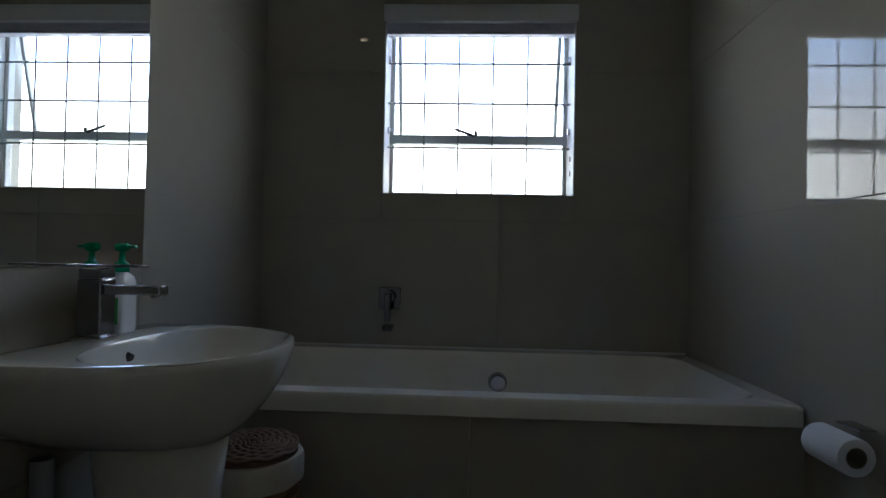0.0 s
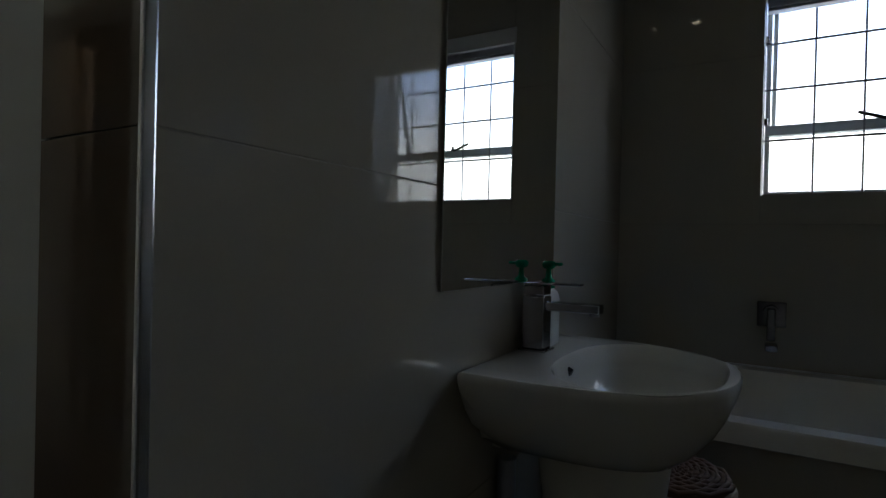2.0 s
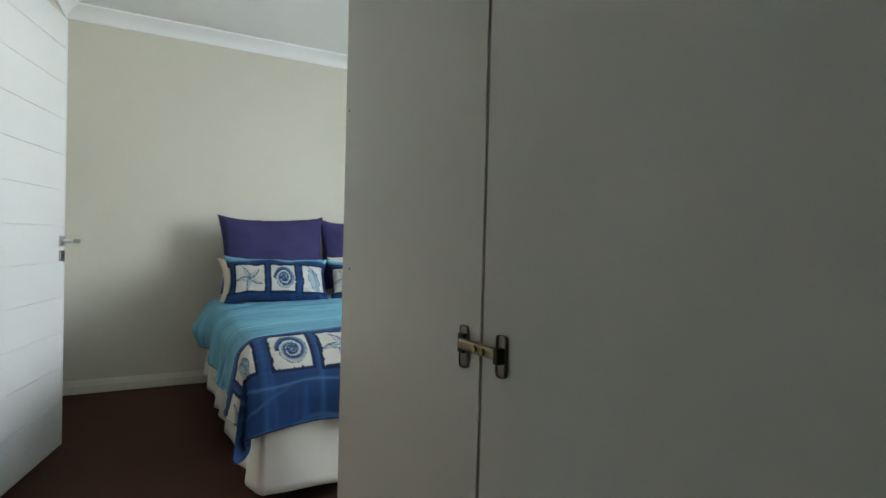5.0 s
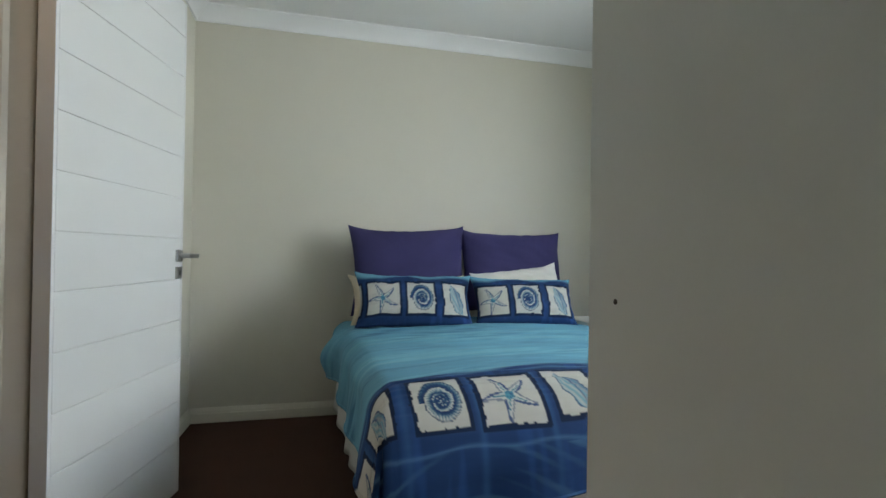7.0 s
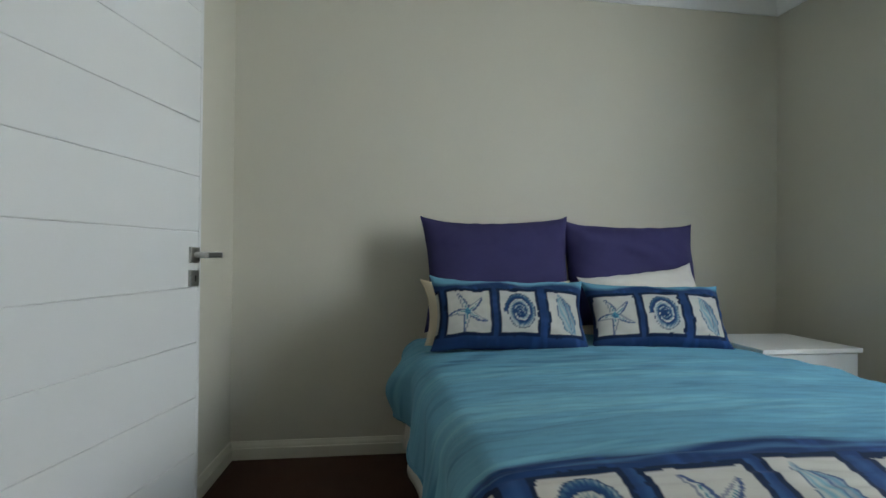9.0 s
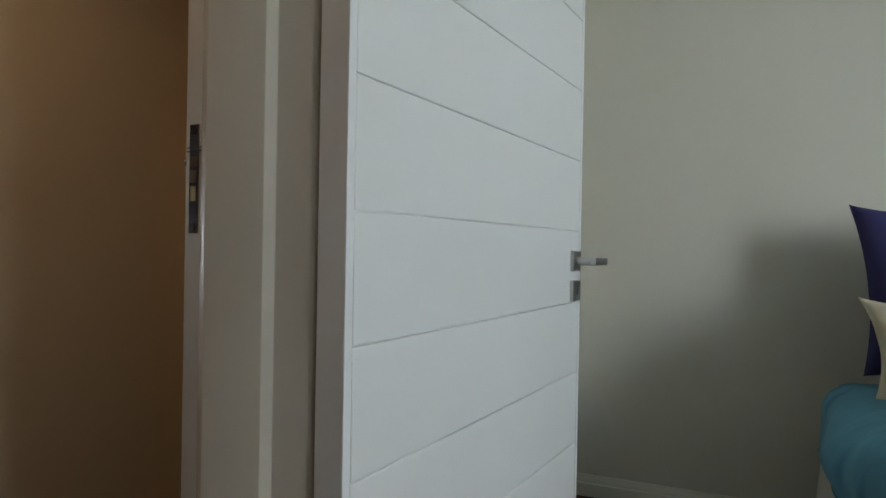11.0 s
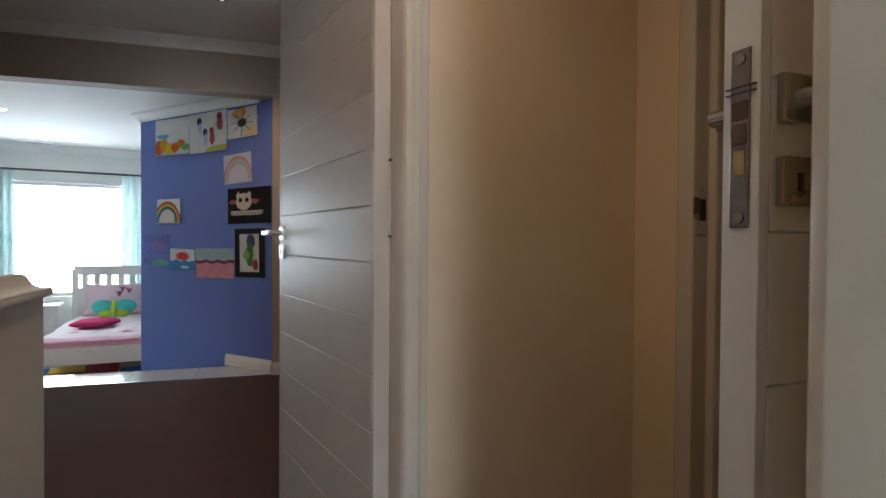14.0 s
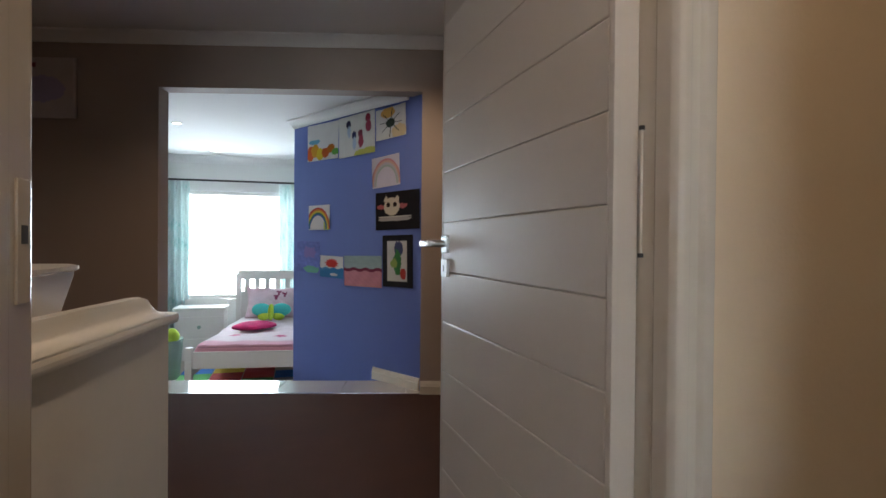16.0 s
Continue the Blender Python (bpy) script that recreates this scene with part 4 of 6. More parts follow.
sp_pane = part("pane", bm, M_GLASS, sash)
sp_pane.visible_shadow = False
stay = part("stay", boxes((0, 0.088, -0.006, 0.002, -0.006, 0.006), bevel=0.002), M_BLACK, wb, "black window stay")
stay.matrix_basis = stay.matrix_basis @ pose(0.772, 2.085, 1.538, 0, 20, 0)
part("stay_pin", boxes((0.855, 0.868, 2.078, 2.092, 1.510, 1.530), bevel=0.002), M_BLACK, wb)
bars = thing("burglar_bars", "thin white welded burglar bars across the window reveal", "burglar bars", base=(0.87, 2.05, 1.245))
for z in (1.804, 1.636, 1.450):
    part("bar", rods(((0.488, 2.050, z), (1.252, 2.050, z)), r=0.0045, seg=8), M_BARS, bars)
for i in range(4):
    x = 0.643 + 0.1432 * i
    part("bar", rods(((x, 2.054, 1.247), (x, 2.054, 1.99)), r=0.0037, seg=8), M_BARS, bars)
for x in (0.495, 1.245):
    for z in (1.820, 1.52):
        part("lug", boxes((x - 0.006, x + 0.006, 2.036, 2.062, z - 0.012, z + 0.012), bevel=0.002), M_CHROME, bars)
bl = thing("blind", "raised grey slatted blind under a white pelmet rail", "blind", base=(0.87, 1.99, 1.91))
part("rail", boxes((0.478, 1.262, 1.955, 2.020, 1.945, 2.014), bevel=0.003), M_WHITE, bl)
for i in range(7):
    part("slat", boxes((0.492, 1.248, 1.968, 2.016, 1.938 - 0.0042 * i, 1.9405 - 0.0042 * i), bevel=0.0006), M_BLIND, bl)
part("bottom_rail", boxes((0.492, 1.248, 1.972, 2.012, 1.898, 1.910), bevel=0.003), M_BLIND, bl)
for z in (1.345, 1.405):
    hole = part("fixing_hole", rods(((1.2482, 2.03, z), (1.2497, 2.03, z)), r=0.012, seg=16), M_HOLEDARK, wb)

# ---- bedroom things ----
AQUA, NAVY, CREAM = np.array((0.135, 0.345, 0.47)), np.array((0.012, 0.042, 0.135)), np.array((0.50, 0.49, 0.44))
INK, TEAL = np.array((0.018, 0.065, 0.20)), np.array((0.075, 0.28, 0.38))


def wobble(a, b, seed, scale=1.0):
    """Smooth pseudo-noise on arrays, about -1 to 1."""
    r = np.random.RandomState(seed)
    out = 0
    for k in range(7):
        f, g, p = r.uniform(-1, 1) * scale * (1 + k), r.uniform(-1, 1) * scale * (1 + k), r.uniform(0, 6.28)
        out = out + np.sin(f * a + g * b + p) / (1 + 0.5 * k)
    return out / 3.0


def mix(c, d, w):
    w = np.clip(w, 0, 1)[..., None]
    return c * (1 - w) + d * w


def motif(col, u, v, kind, seed):
    """Prints a sea motif on cream over the cells where u and v lie within -1 to 1."""
    rag = 0.030 * wobble(u * 5, v * 5, seed, 1.0) + 0.007 * wobble(u * 12, v * 12, seed + 1, 1.0)
    reach_out = np.maximum(np.abs(u), np.abs(v)) + rag
    inside, edge = reach_out < 0.94, reach_out < 1.09
    col = np.where(edge[..., None], NAVY * 0.42, col)
    col = np.where(inside[..., None], CREAM * (1 + 0.05 * wobble(u * 4, v * 4, seed + 3))[..., None], col)
    if kind == 0:
        x, y = u - 0.08, v + 0.02
        r, a = np.hypot(x, y * 0.92), np.arctan2(y, x)
        phase = a / (2 * math.pi)
        whorl = (phase - 1.55 * np.log(np.maximum(r, 0.02) / 0.86)) % 1.0
        lip = 0.80 * np.exp((phase - 0.5) / 4.2) * 1.06
        ribs = 0.5 + 0.5 * np.sin(34 * a + 7 * whorl)
        body = (r < lip) & inside
        deep = np.clip(0.25 + 0.95 * whorl - 0.55 * ribs * (1 - whorl) + 0.35 * (r < 0.3), 0, 1)
        shade = mix(CREAM * 1.1 * np.ones_like(col), TEAL * 0.75, deep * 1.4)
        shade = mix(shade, INK * 0.75, np.clip(deep * 1.9 - 0.65, 0, 1))
        shade = mix(shade, INK * 0.5, np.clip(1 - np.abs(whorl - 0.97) / 0.07, 0, 1) + np.clip((r - lip + 0.055) * 25, 0, 0.9))
        col = np.where(body[..., None], shade, col)
    elif kind == 1:
        x, y = u + 0.02, v + 0.02
        r, a = np.hypot(x, y), np.arctan2(y, x) + 0.10 * np.sin(3 * np.hypot(x, y))
        arm = np.abs(((a + 0.42) / (2 * math.pi) * 5) % 1.0 - 0.5) * 2
        side = (((a + 0.42) / (2 * math.pi) * 5) % 1.0) > 0.5
        phi = (1 - arm) * math.pi / 5
        width = 0.150 * np.clip(1 - r / 0.90, 0, 1) ** 0.75 + 0.012
        off = r * np.sin(phi)
        star = (off < width) & (r < 0.90) & inside
        shade = mix(CREAM * 1.08 * np.ones_like(col), TEAL, (0.10 + 0.35 * side) * (0.4 + off / 0.15))
        col = np.where(star[..., None], shade, col)
        line = (np.abs(off - width) < 0.028 + 0.012 * side) & (r < 0.92) & inside
        col = np.where(line[..., None], mix(CREAM * np.ones_like(col), INK * 0.9, 0.62 + 0.3 * side), col)
        col = np.where(((off < 0.018) & (r < 0.55) & inside)[..., None], TEAL * 0.7, col)
        col = np.where(((r < 0.15) & inside)[..., None], mix(TEAL * np.ones_like(col), INK, (np.sin(8 * a) > 0.2) * 0.7), col)
    else:
        p, q = (u * 0.84 + v * 0.42), (-u * 0.42 + v * 0.84)
        half = 0.47 * np.clip(1 - np.abs((q + 0.10) / 1.0) ** 1.7, 0, 1) * (1 + 0.12 * np.sin(q * 9))
        body = (np.abs(p) < half) & inside
        f = p / np.maximum(half, 0.03)
        stripe = 0.5 + 0.5 * np.sin(11 * f + 2.5 * q)
        shade = mix(CREAM * np.ones_like(col), TEAL, 0.25 + 0.55 * stripe)
        shade = mix(shade, INK, np.clip(1 - np.abs(f - 0.25 - 0.5 * q) / 0.16, 0, 1) * 0.75 + 0.30 * (f > 0.35))
        shade = mix(shade, INK * 0.8, (np.abs(f) > 0.86) * 0.8)
        col = np.where(body[..., None], shade, col)
    return col


def sheet_mesh(name, pos, col, mat, parent=None, close=None):
    """A grid of places (n, m, 3) with a printed colour layer; close is a second grid behind it."""
    n, m = pos.shape[:2]
    idx = np.arange(n * m).reshape(n, m)
    quads = np.stack((idx[:-1, :-1], idx[1:, :-1], idx[1:, 1:], idx[:-1, 1:]), -1).reshape(-1, 4)
    verts, colors = pos.reshape(-1, 3), col.reshape(-1, 3)
    if close is not None:
        back = close.reshape(-1, 3)
        rim = np.concatenate((idx[0, :], idx[1:, -1], idx[-1, -2::-1], idx[-2:0, 0]))
        nxt = np.roll(rim, -1)
        quads = np.concatenate((quads, quads[:, ::-1] + n * m, np.stack((rim, nxt, nxt + n * m, rim + n * m), -1)))
        verts, colors = np.concatenate((verts, back)), np.concatenate((colors, colors))
    me = bpy.data.meshes.new(name)
    me.from_pydata(verts.tolist(), [], quads.tolist())
    at = me.color_attributes.new("print", "FLOAT_COLOR", "POINT")
    at.data.foreach_set("color", np.concatenate((colors, np.ones((len(colors), 1))), 1).astype(np.float32).ravel())
    me.polygons.foreach_set("use_smooth", np.ones(len(me.polygons), bool))
    me.materials.append(mat)
    bm = bmesh.new()
    bm.from_mesh(me)
    bmesh.ops.recalc_face_normals(bm, faces=bm.faces)
    bm.to_mesh(me)
    bm.free()
    ob = new(name, me)
    if parent is not None:
        ob.parent = parent
        if WORLD_MADE.get(parent.name):
            ob.matrix_parent_inverse = parent.matrix_basis.inverted()
    return ob


bed = thing("bed", "double bed base and mattress with a white gathered valance", "bed", base=(-3.1, 0.72, 0))
part("base", boxes((-4.16, -2.26, 0.09, 1.38, 0.06, 0.34), bevel=0.02), M_LINEN, bed)
part("mattress", boxes((-4.16, -2.36, 0.10, 1.37, 0.342, 0.555), bevel=0.06), M_LINEN, bed)
for x in (-4.08, -2.30):
    for y in (0.14, 1.30):
        part("leg", rods(((x, y, 0.0), (x, y, 0.065)), r=0.03), M_BLACK, bed)
run = [(-4.10 + 0.0125 * i, 0.035, 0.0, -1.0) for i in range(152)] + [(-2.195, 0.035 + 0.0125 * i, 1.0, 0.0) for i in range(110)]
grid = np.zeros((len(run), 12, 3))
for i, (x, y, nx, ny) in enumerate(run):
    for j in range(12):
        f = j / 11
        w = (0.003 + 0.009 * f) * math.sin(i * 0.27 + 1.6 * math.sin(i * 0.09)) + 0.03 * f
        grid[i, j] = (x + nx * w, y + ny * w, 0.40 - 0.33 * f + 0.006 * math.sin(i * 0.2))
white = np.ones_like(grid) * np.array((0.70, 0.68, 0.62))
val = sheet_mesh("valance", grid, white, M_PRINT, bed, grid - np.array([[(nx * 0.004, ny * 0.004, 0)] for x, y, nx, ny in run]))
val["label"] = "white gathered valance"

TOPZ, YL, YR, XF, RS, RF = 0.605, 0.010, 1.440, -2.40, 0.085, 0.24
ss = np.arange(-0.40, 1.40 + 0.36, 0.0044)
vv = np.arange(0.0, 1.35 + 0.44, 0.0044)
S, V = np.meshgrid(ss, vv, indexing="ij")
# the side hem hangs short at the head and droops towards the foot
S = np.where(S < 0.05, 0.05 - (0.05 - S) * (0.56 + 0.20 * np.clip(V / 1.5, 0, 1) ** 1.5 + 0.02 * np.sin(V * 11)), S)


def fall(d, r):
    """Cloth past an edge: how far out and how far down after d metres."""
    a = np.clip(d / r, 0, math.pi / 2)
    extra = np.maximum(d - r * math.pi / 2, 0)
    return r * np.sin(a) + 0.10 * extra, r * (1 - np.cos(a)) + extra


left = np.maximum(-S + YL + RS * 0.5, 0)
right = np.maximum(S - YR + RS, 0)
foot = np.maximum(V - 1.35, 0)
ol, dl = fall(left, RS)
orr, dr = fall(right, RS)
of, df = fall(foot, RF)
wr = 0.008 * wobble(S * 2.2, V * 6, 1, 1.5) + 0.0075 * wobble(S * 2.2, V * 24, 2, 1.3) + 0.0050 * wobble(S * 7, V * 46, 4, 1.0)
hang = np.clip((dl + dr + df) * 3, 0, 1)
fold = 0.022 * hang * np.sin(V * 17 + 2.5 * np.sin(S * 5)) * (np.maximum(dl, dr) > df) + 0.016 * hang * np.sin(S * 15 + 2 * np.sin(V * 4)) * (df >= np.maximum(dl, dr))
side_down = np.maximum(dl, dr)
down = np.maximum(side_down, df) + 0.30 * np.minimum(side_down, df)
Y = np.where(S < YL + RS * 0.5, YL + RS * 0.5 - ol - fold * (dl > 0.02), np.where(S > YR - RS, YR - RS + orr + fold, S))
Y = Y - 0.07 * np.exp(-((V - 0.20) / 0.10) ** 2) * np.exp(-((dl - 0.12) / 0.09) ** 2)
X = -3.90 + 0.15 * np.clip(V / 0.2, 0, 1) + np.minimum(V, 1.35) + of + fold * (df > 0.02)
bulge = 0.030 * np.sin(np.clip((S - YL) / (YR - YL), 0, 1) * math.pi) ** 0.6
Z = TOPZ + bulge - down + wr * (1 - 0.4 * hang)
col = np.ones((*S.shape, 3)) * AQUA
streak = wobble(S * 1.6, V * 22 + 0.8 * np.sin(S * 4), 5, 1.0) + 0.8 * wobble(S * 5, V * 62, 6, 1.0)
# Beside the printed streaks, dark dashes paint the shade of small creases.
crease_dash = wobble(S * 7, V * 48, 16, 1.0) + 0.5 * wobble(S * 2, V * 9, 17, 1.0)
col = col * (1 + 0.10 * wobble(S * 3, V * 3, 7))[..., None]
col = mix(col, np.array((0.060, 0.175, 0.255)), np.clip((streak - 0.25) * 0.8, 0, 0.55) * np.clip(0.50 + V * 0.4, 0, 1))
col = mix(col, np.array((0.035, 0.140, 0.24)), np.clip((crease_dash - 0.22) * 1.5, 0, 0.75) * np.clip(0.35 + 0.65 * np.clip(1 - (S - 0.1) / 0.7, 0, 1), 0, 1))
col = mix(col, np.array((0.22, 0.48, 0.58)), np.clip(-streak - 0.3, 0, 0.6))
band = np.clip((V - 1.285 + 0.012 * np.sin(S * 14)) / 0.03, 0, 1)
ripple = wobble(S * 3, V * 26 + 2 * np.sin(S * 7), 9, 1.0)
nav = NAVY * (1 + 0.25 * wobble(S * 7, V * 7, 8))[..., None]
nav = mix(nav, AQUA * 0.8, np.clip(ripple - 0.35, 0, 0.35) * (V > 1.63))
nav = mix(nav, NAVY * 2.0, np.clip(wobble(S * 40, V * 8, 10, 0.8) - 0.2, 0, 0.5))
gapmid = ((S - 0.149) / 0.216 + 0.5) % 1.0
nav = mix(nav, np.array((0.030, 0.100, 0.25)), np.exp(-(np.minimum(gapmid, 1 - gapmid) / 0.05) ** 2) * (0.5 + 0.25 * wobble(S * 20, V * 10, 14)) * (V > 1.37))
nav = mix(nav, np.array((0.10, 0.25, 0.40)), np.exp(-((V - 1.625 - 0.006 * np.sin(S * 23)) / 0.005) ** 2) * 0.4)
nav = mix(nav, np.array((0.10, 0.25, 0.40)), np.exp(-((V - 1.335 - 0.004 * np.sin(S * 31)) / 0.006) ** 2) * 0.45)
col = mix(col, nav, band)
P0, PW, PH, PV = 0.149, 0.216, 0.100, 1.474
for k in range(-2, 9):
    kind = (k + 3) % 3
    cu = (S - (P0 + PW * k)) / {0: 0.079, 1: 0.097, 2: 0.077}[kind]
    cv = (V - PV - 0.008 * math.sin(k * 2.1)) / PH
    near = (np.abs(cu) < 1.15) & (np.abs(cv) < 1.15)
    col = np.where(near[..., None], motif(col, cu, -cv, kind, 20 + k), col)
top = np.stack((X, Y, Z), -1)
duvet = thing("duvet", "aqua duvet with a navy seashell and starfish border", "duvet", base=(-3.0, 0.7, 0.56))
sheet_mesh("cover", top, col, M_PRINT, duvet, top - np.stack((0.02 * np.clip(df * 4, 0, 1), -0.02 * np.clip(dl * 6, 0, 1) + 0.02 * np.clip(dr * 6, 0, 1), 0.028 * (1 - hang) + 0.004), -1))



def hem(line, colors, name="hem"):
    """A rolled seam along one edge of the cover."""
    nxt = np.gradient(line, axis=0)
    nxt /= np.linalg.norm(nxt, axis=1)[:, None]
    side = np.cross(nxt, (0.0, 0.0, 1.0))
    side /= np.maximum(np.linalg.norm(side, axis=1), 0.05)[:, None]
    up = np.cross(side, nxt)
    turn = np.linspace(0, 2 * math.pi, 7)
    tube = line[:, None] + 0.0055 * (np.cos(turn)[None, :, None] * side[:, None] + np.sin(turn)[None, :, None] * up[:, None])
    return sheet_mesh(name, tube, np.repeat(colors[:, None], 7, 1), M_PRINT, duvet)


hem(top[::4, -1], col[::4, -1] * 0.9)
hem(top[0, ::4], col[0, ::4] * 0.9)


def pillow(name, label, m, w, h, t, color=None, mat=None, prints=None, n=72, seed=1, group="", ears=0.05):
    """A stuffed pillow, w by h metres, upright round the origin, front towards -y."""
    p = thing(name, label, "pillow", group=group, m=m)
    u, v = np.meshgrid(np.linspace(-1, 1, n), np.linspace(-1, 1, int(n * 0.62)), indexing="ij")
    full = np.clip((1 - np.abs(u) ** 2.6), 0, 1) ** 0.55 * np.clip((1 - np.abs(v) ** 2.6), 0, 1) ** 0.55
    pull = 1 - ears * ((1 - np.abs(v) ** 2) * np.abs(u) ** 3) / 0.5
    pull2 = 1 - ears * ((1 - np.abs(u) ** 2) * np.abs(v) ** 3) / 0.5
    x, z = u * w / 2 * pull, v * h / 2 * pull2 + h / 2
    cr = 0.010 * wobble(u * 3, v * 3, seed, 1.2) + 0.006 * wobble(u * 8, v * 8, seed + 1, 1.2) * full + 0.004 * wobble(u * 14, v * 5, seed + 2, 1.3) * np.abs(v)
    peak = 0.014 * h / 0.5 * np.clip(v, 0, 1) ** 5 * np.abs(u) ** 7
    front = np.stack((x, -full * t / 2 - cr, z + 0.006 * wobble(u * 5, v * 2, seed + 4) + peak), -1)
    back = np.stack((x, full * t / 2 + 0.002 + 0 * cr, z + 0.006 * wobble(u * 5, v * 2, seed + 4) + peak), -1)
    c = np.ones((*u.shape, 3)) * (np.array(color) if color is not None else NAVY)
    if prints:
        c = prints(c, u * w / 2, v * h / 2)
    sheet_mesh("cover", front, c, mat or M_PRINT, p, back)
    return p


def sham(first):
    def draw(c, u, v):
        c = NAVY * (1.0 + 0.25 * wobble(u * 8, v * 30, 3))[..., None]
        c = mix(c, AQUA, np.clip((v - 0.105 + 0.01 * np.sin(u * 20)) / 0.02, 0, 1))
        c = mix(c, NAVY * 1.9, np.clip(wobble(u * 60, v * 12, 11, 0.8) - 0.2, 0, 0.5) * (v < 0.1))
        for k in range(-2, 3):
            cu, cv = (u - first - 0.197 * k) / (0.090 if k == -1 else 0.076), (v + 0.012) / 0.088
            near = (np.abs(cu) < 1.2) & (np.abs(cv) < 1.2)
            c = np.where(near[..., None], motif(c, cu, cv, {-1: 1, 0: 0, 1: 2}.get(k, 2 if k < 0 else 0), 40 + k), c)
        return c
    return draw


NAVYC = (0.047, 0.043, 0.132)
pillow("pillow", "plump navy blue cotton pillow propped against the wall", pose(-3.86, 0.418, 0.655, -12, -1.2, 90), 0.705, 0.515, 0.20, NAVYC, seed=3, group="navy pillows", ears=0.045)
pillow("pillow", "navy blue cotton pillow propped against the wall, lower than its neighbour", pose(-3.90, 1.078, 0.655, -12, 0.6, 90), 0.690, 0.505, 0.20, NAVYC, seed=8, group="navy pillows", ears=0.04)
pillow("pillow", "cream pillow hardly showing behind the printed one", pose(-3.72, 0.385, 0.600, -24, 0, 90), 0.68, 0.30, 0.14, (0.66, 0.57, 0.42), seed=5)
pillow("pillow", "white pillow tilted behind the printed one", pose(-3.68, 1.075, 0.620, -28, -7, 90), 0.56, 0.345, 0.14, (0.72, 0.70, 0.64), seed=6)
pillow("pillow", "printed pillow with starfish and seashell panels, aqua top edge", pose(-3.50, 0.366, 0.622, -26, 2, 90), 0.640, 0.300, 0.16, None, None, sham(0.012), 110, 12, "printed pillows")
pillow("pillow", "printed pillow with starfish and seashell panels, aqua top edge", pose(-3.50, 0.988, 0.615, -28, 1, 88), 0.610, 0.290, 0.16, None, None, sham(-0.012), 110, 15, "printed pillows")

ns = thing("nightstand", "white bedside cabinet with one shallow drawer", "nightstand", base=(-3.72, 1.64, 0))
part("top", boxes((-3.900, -3.475, 1.40, 1.865, 0.600, 0.620), bevel=0.003), M_FURN, ns)
part("body", boxes((-3.890, -3.500, 1.41, 1.425, 0.06, 0.599), (-3.890, -3.500, 1.850, 1.865, 0.06, 0.599), (-3.890, -3.875, 1.425, 1.850, 0.06, 0.599), (-3.890, -3.500, 1.425, 1.850, 0.06, 0.08), bevel=0.001), M_FURN, ns)
for z0, z1 in ((0.44, 0.596), (0.09, 0.434)):
    dr_ = part("drawer_front", boxes((-3.503, -3.485, 1.428, 1.847, z0, z1), bevel=0.003), M_FURN, ns)
    part("handle", boxes((-3.485, -3.467, 1.615, 1.660, (z0 + z1) / 2 + 0.02, (z0 + z1) / 2 + 0.036), bevel=0.003), M_DARKSTEEL, dr_)
for x in (-3.870, -3.525):
    for y in (1.43, 1.845):
        part("foot", rods(((x, y, 0), (x, y, 0.062)), r=0.016), M_FURN, ns)

cr_ = thing("curtain_rod", "dark wooden curtain pole with a turned finial over the window", "curtain pole", base=(-2.4, 1.99, 2.14))
part("pole", rods(((-3.22, 1.985, 2.150), (-1.55, 1.985, 2.150)), r=0.014), M_POLE, cr_)
bm = bmesh.new()
lathe(bm, [(0.014, 0.0), (0.020, 0.006), (0.014, 0.014), (0.026, 0.028), (0.030, 0.045), (0.024, 0.062), (0.008, 0.072)], 24)
bmesh.ops.transform(bm, matrix=Matrix.Translation((-3.22, 1.985, 2.150)) @ Matrix.Rotation(radians(-90), 4, "Y"), verts=bm.verts)
part("finial", bm, M_POLE, cr_)
for x in (-3.12, -1.66):
    part("bracket", boxes((x - 0.012, x + 0.012, 1.985, 2.086, 2.142, 2.158), bevel=0.003), M_BRASS, cr_)
w2 = thing("window_2", "white steel bedroom window", "window", base=(-2.4, 2.2, 0.85), kind="structure")
for d in ((-2.70, -2.66, 2.17, 2.22, 0.85, 2.05), (-1.24, -1.20, 2.17, 2.22, 0.85, 2.05), (-2.70, -1.20, 2.17, 2.22, 0.85, 0.89), (-2.70, -1.20, 2.17, 2.22, 2.01, 2.05), (-1.97, -1.93, 2.17, 2.22, 0.89, 2.01)):
    part("window_frame", boxes(d, bevel=0.003), M_ALU, w2)
for x0, x1 in ((-2.66, -1.97), (-1.93, -1.24)):
    pn = part("pane", boxes((x0, x1, 2.19, 2.194, 0.89, 2.01)), M_GLASS, w2)
    pn.visible_shadow = False

# ---- nursery things ----
ch = thing("changing_chest", "white chest with a rounded top board and raised changing edge", "chest", base=(-1.45, -2.5, 0))
part("side", boxes((-1.868, -1.850, -2.795, -2.150, 0.0, 0.845), bevel=0.001), M_FURN, ch)
part("side", boxes((-0.95, -0.932, -2.795, -2.150, 0.0, 0.845), bevel=0.001), M_FURN, ch)
part("front", boxes((-1.850, -0.950, -2.790, -2.772, 0.05, 0.8455)), M_FURN, ch)
part("back", boxes((-1.850, -0.950, -2.165, -2.150, 0.0, 0.8455)), M_FURN, ch)
part("top", boxes((-1.890, -0.910, -2.808, -2.145, 0.846, 0.872), bevel=0.010), M_FURN, ch)
bm = bmesh.new()
lip = [(-1.886, 0.8725), (-1.872, 0.8770), (-1.858, 0.8900), (-1.850, 0.9060), (-1.846, 0.9160), (-1.840, 0.9180), (-1.830, 0.9180), (-1.825, 0.9120), (-1.822, 0.8725)]
rows = []
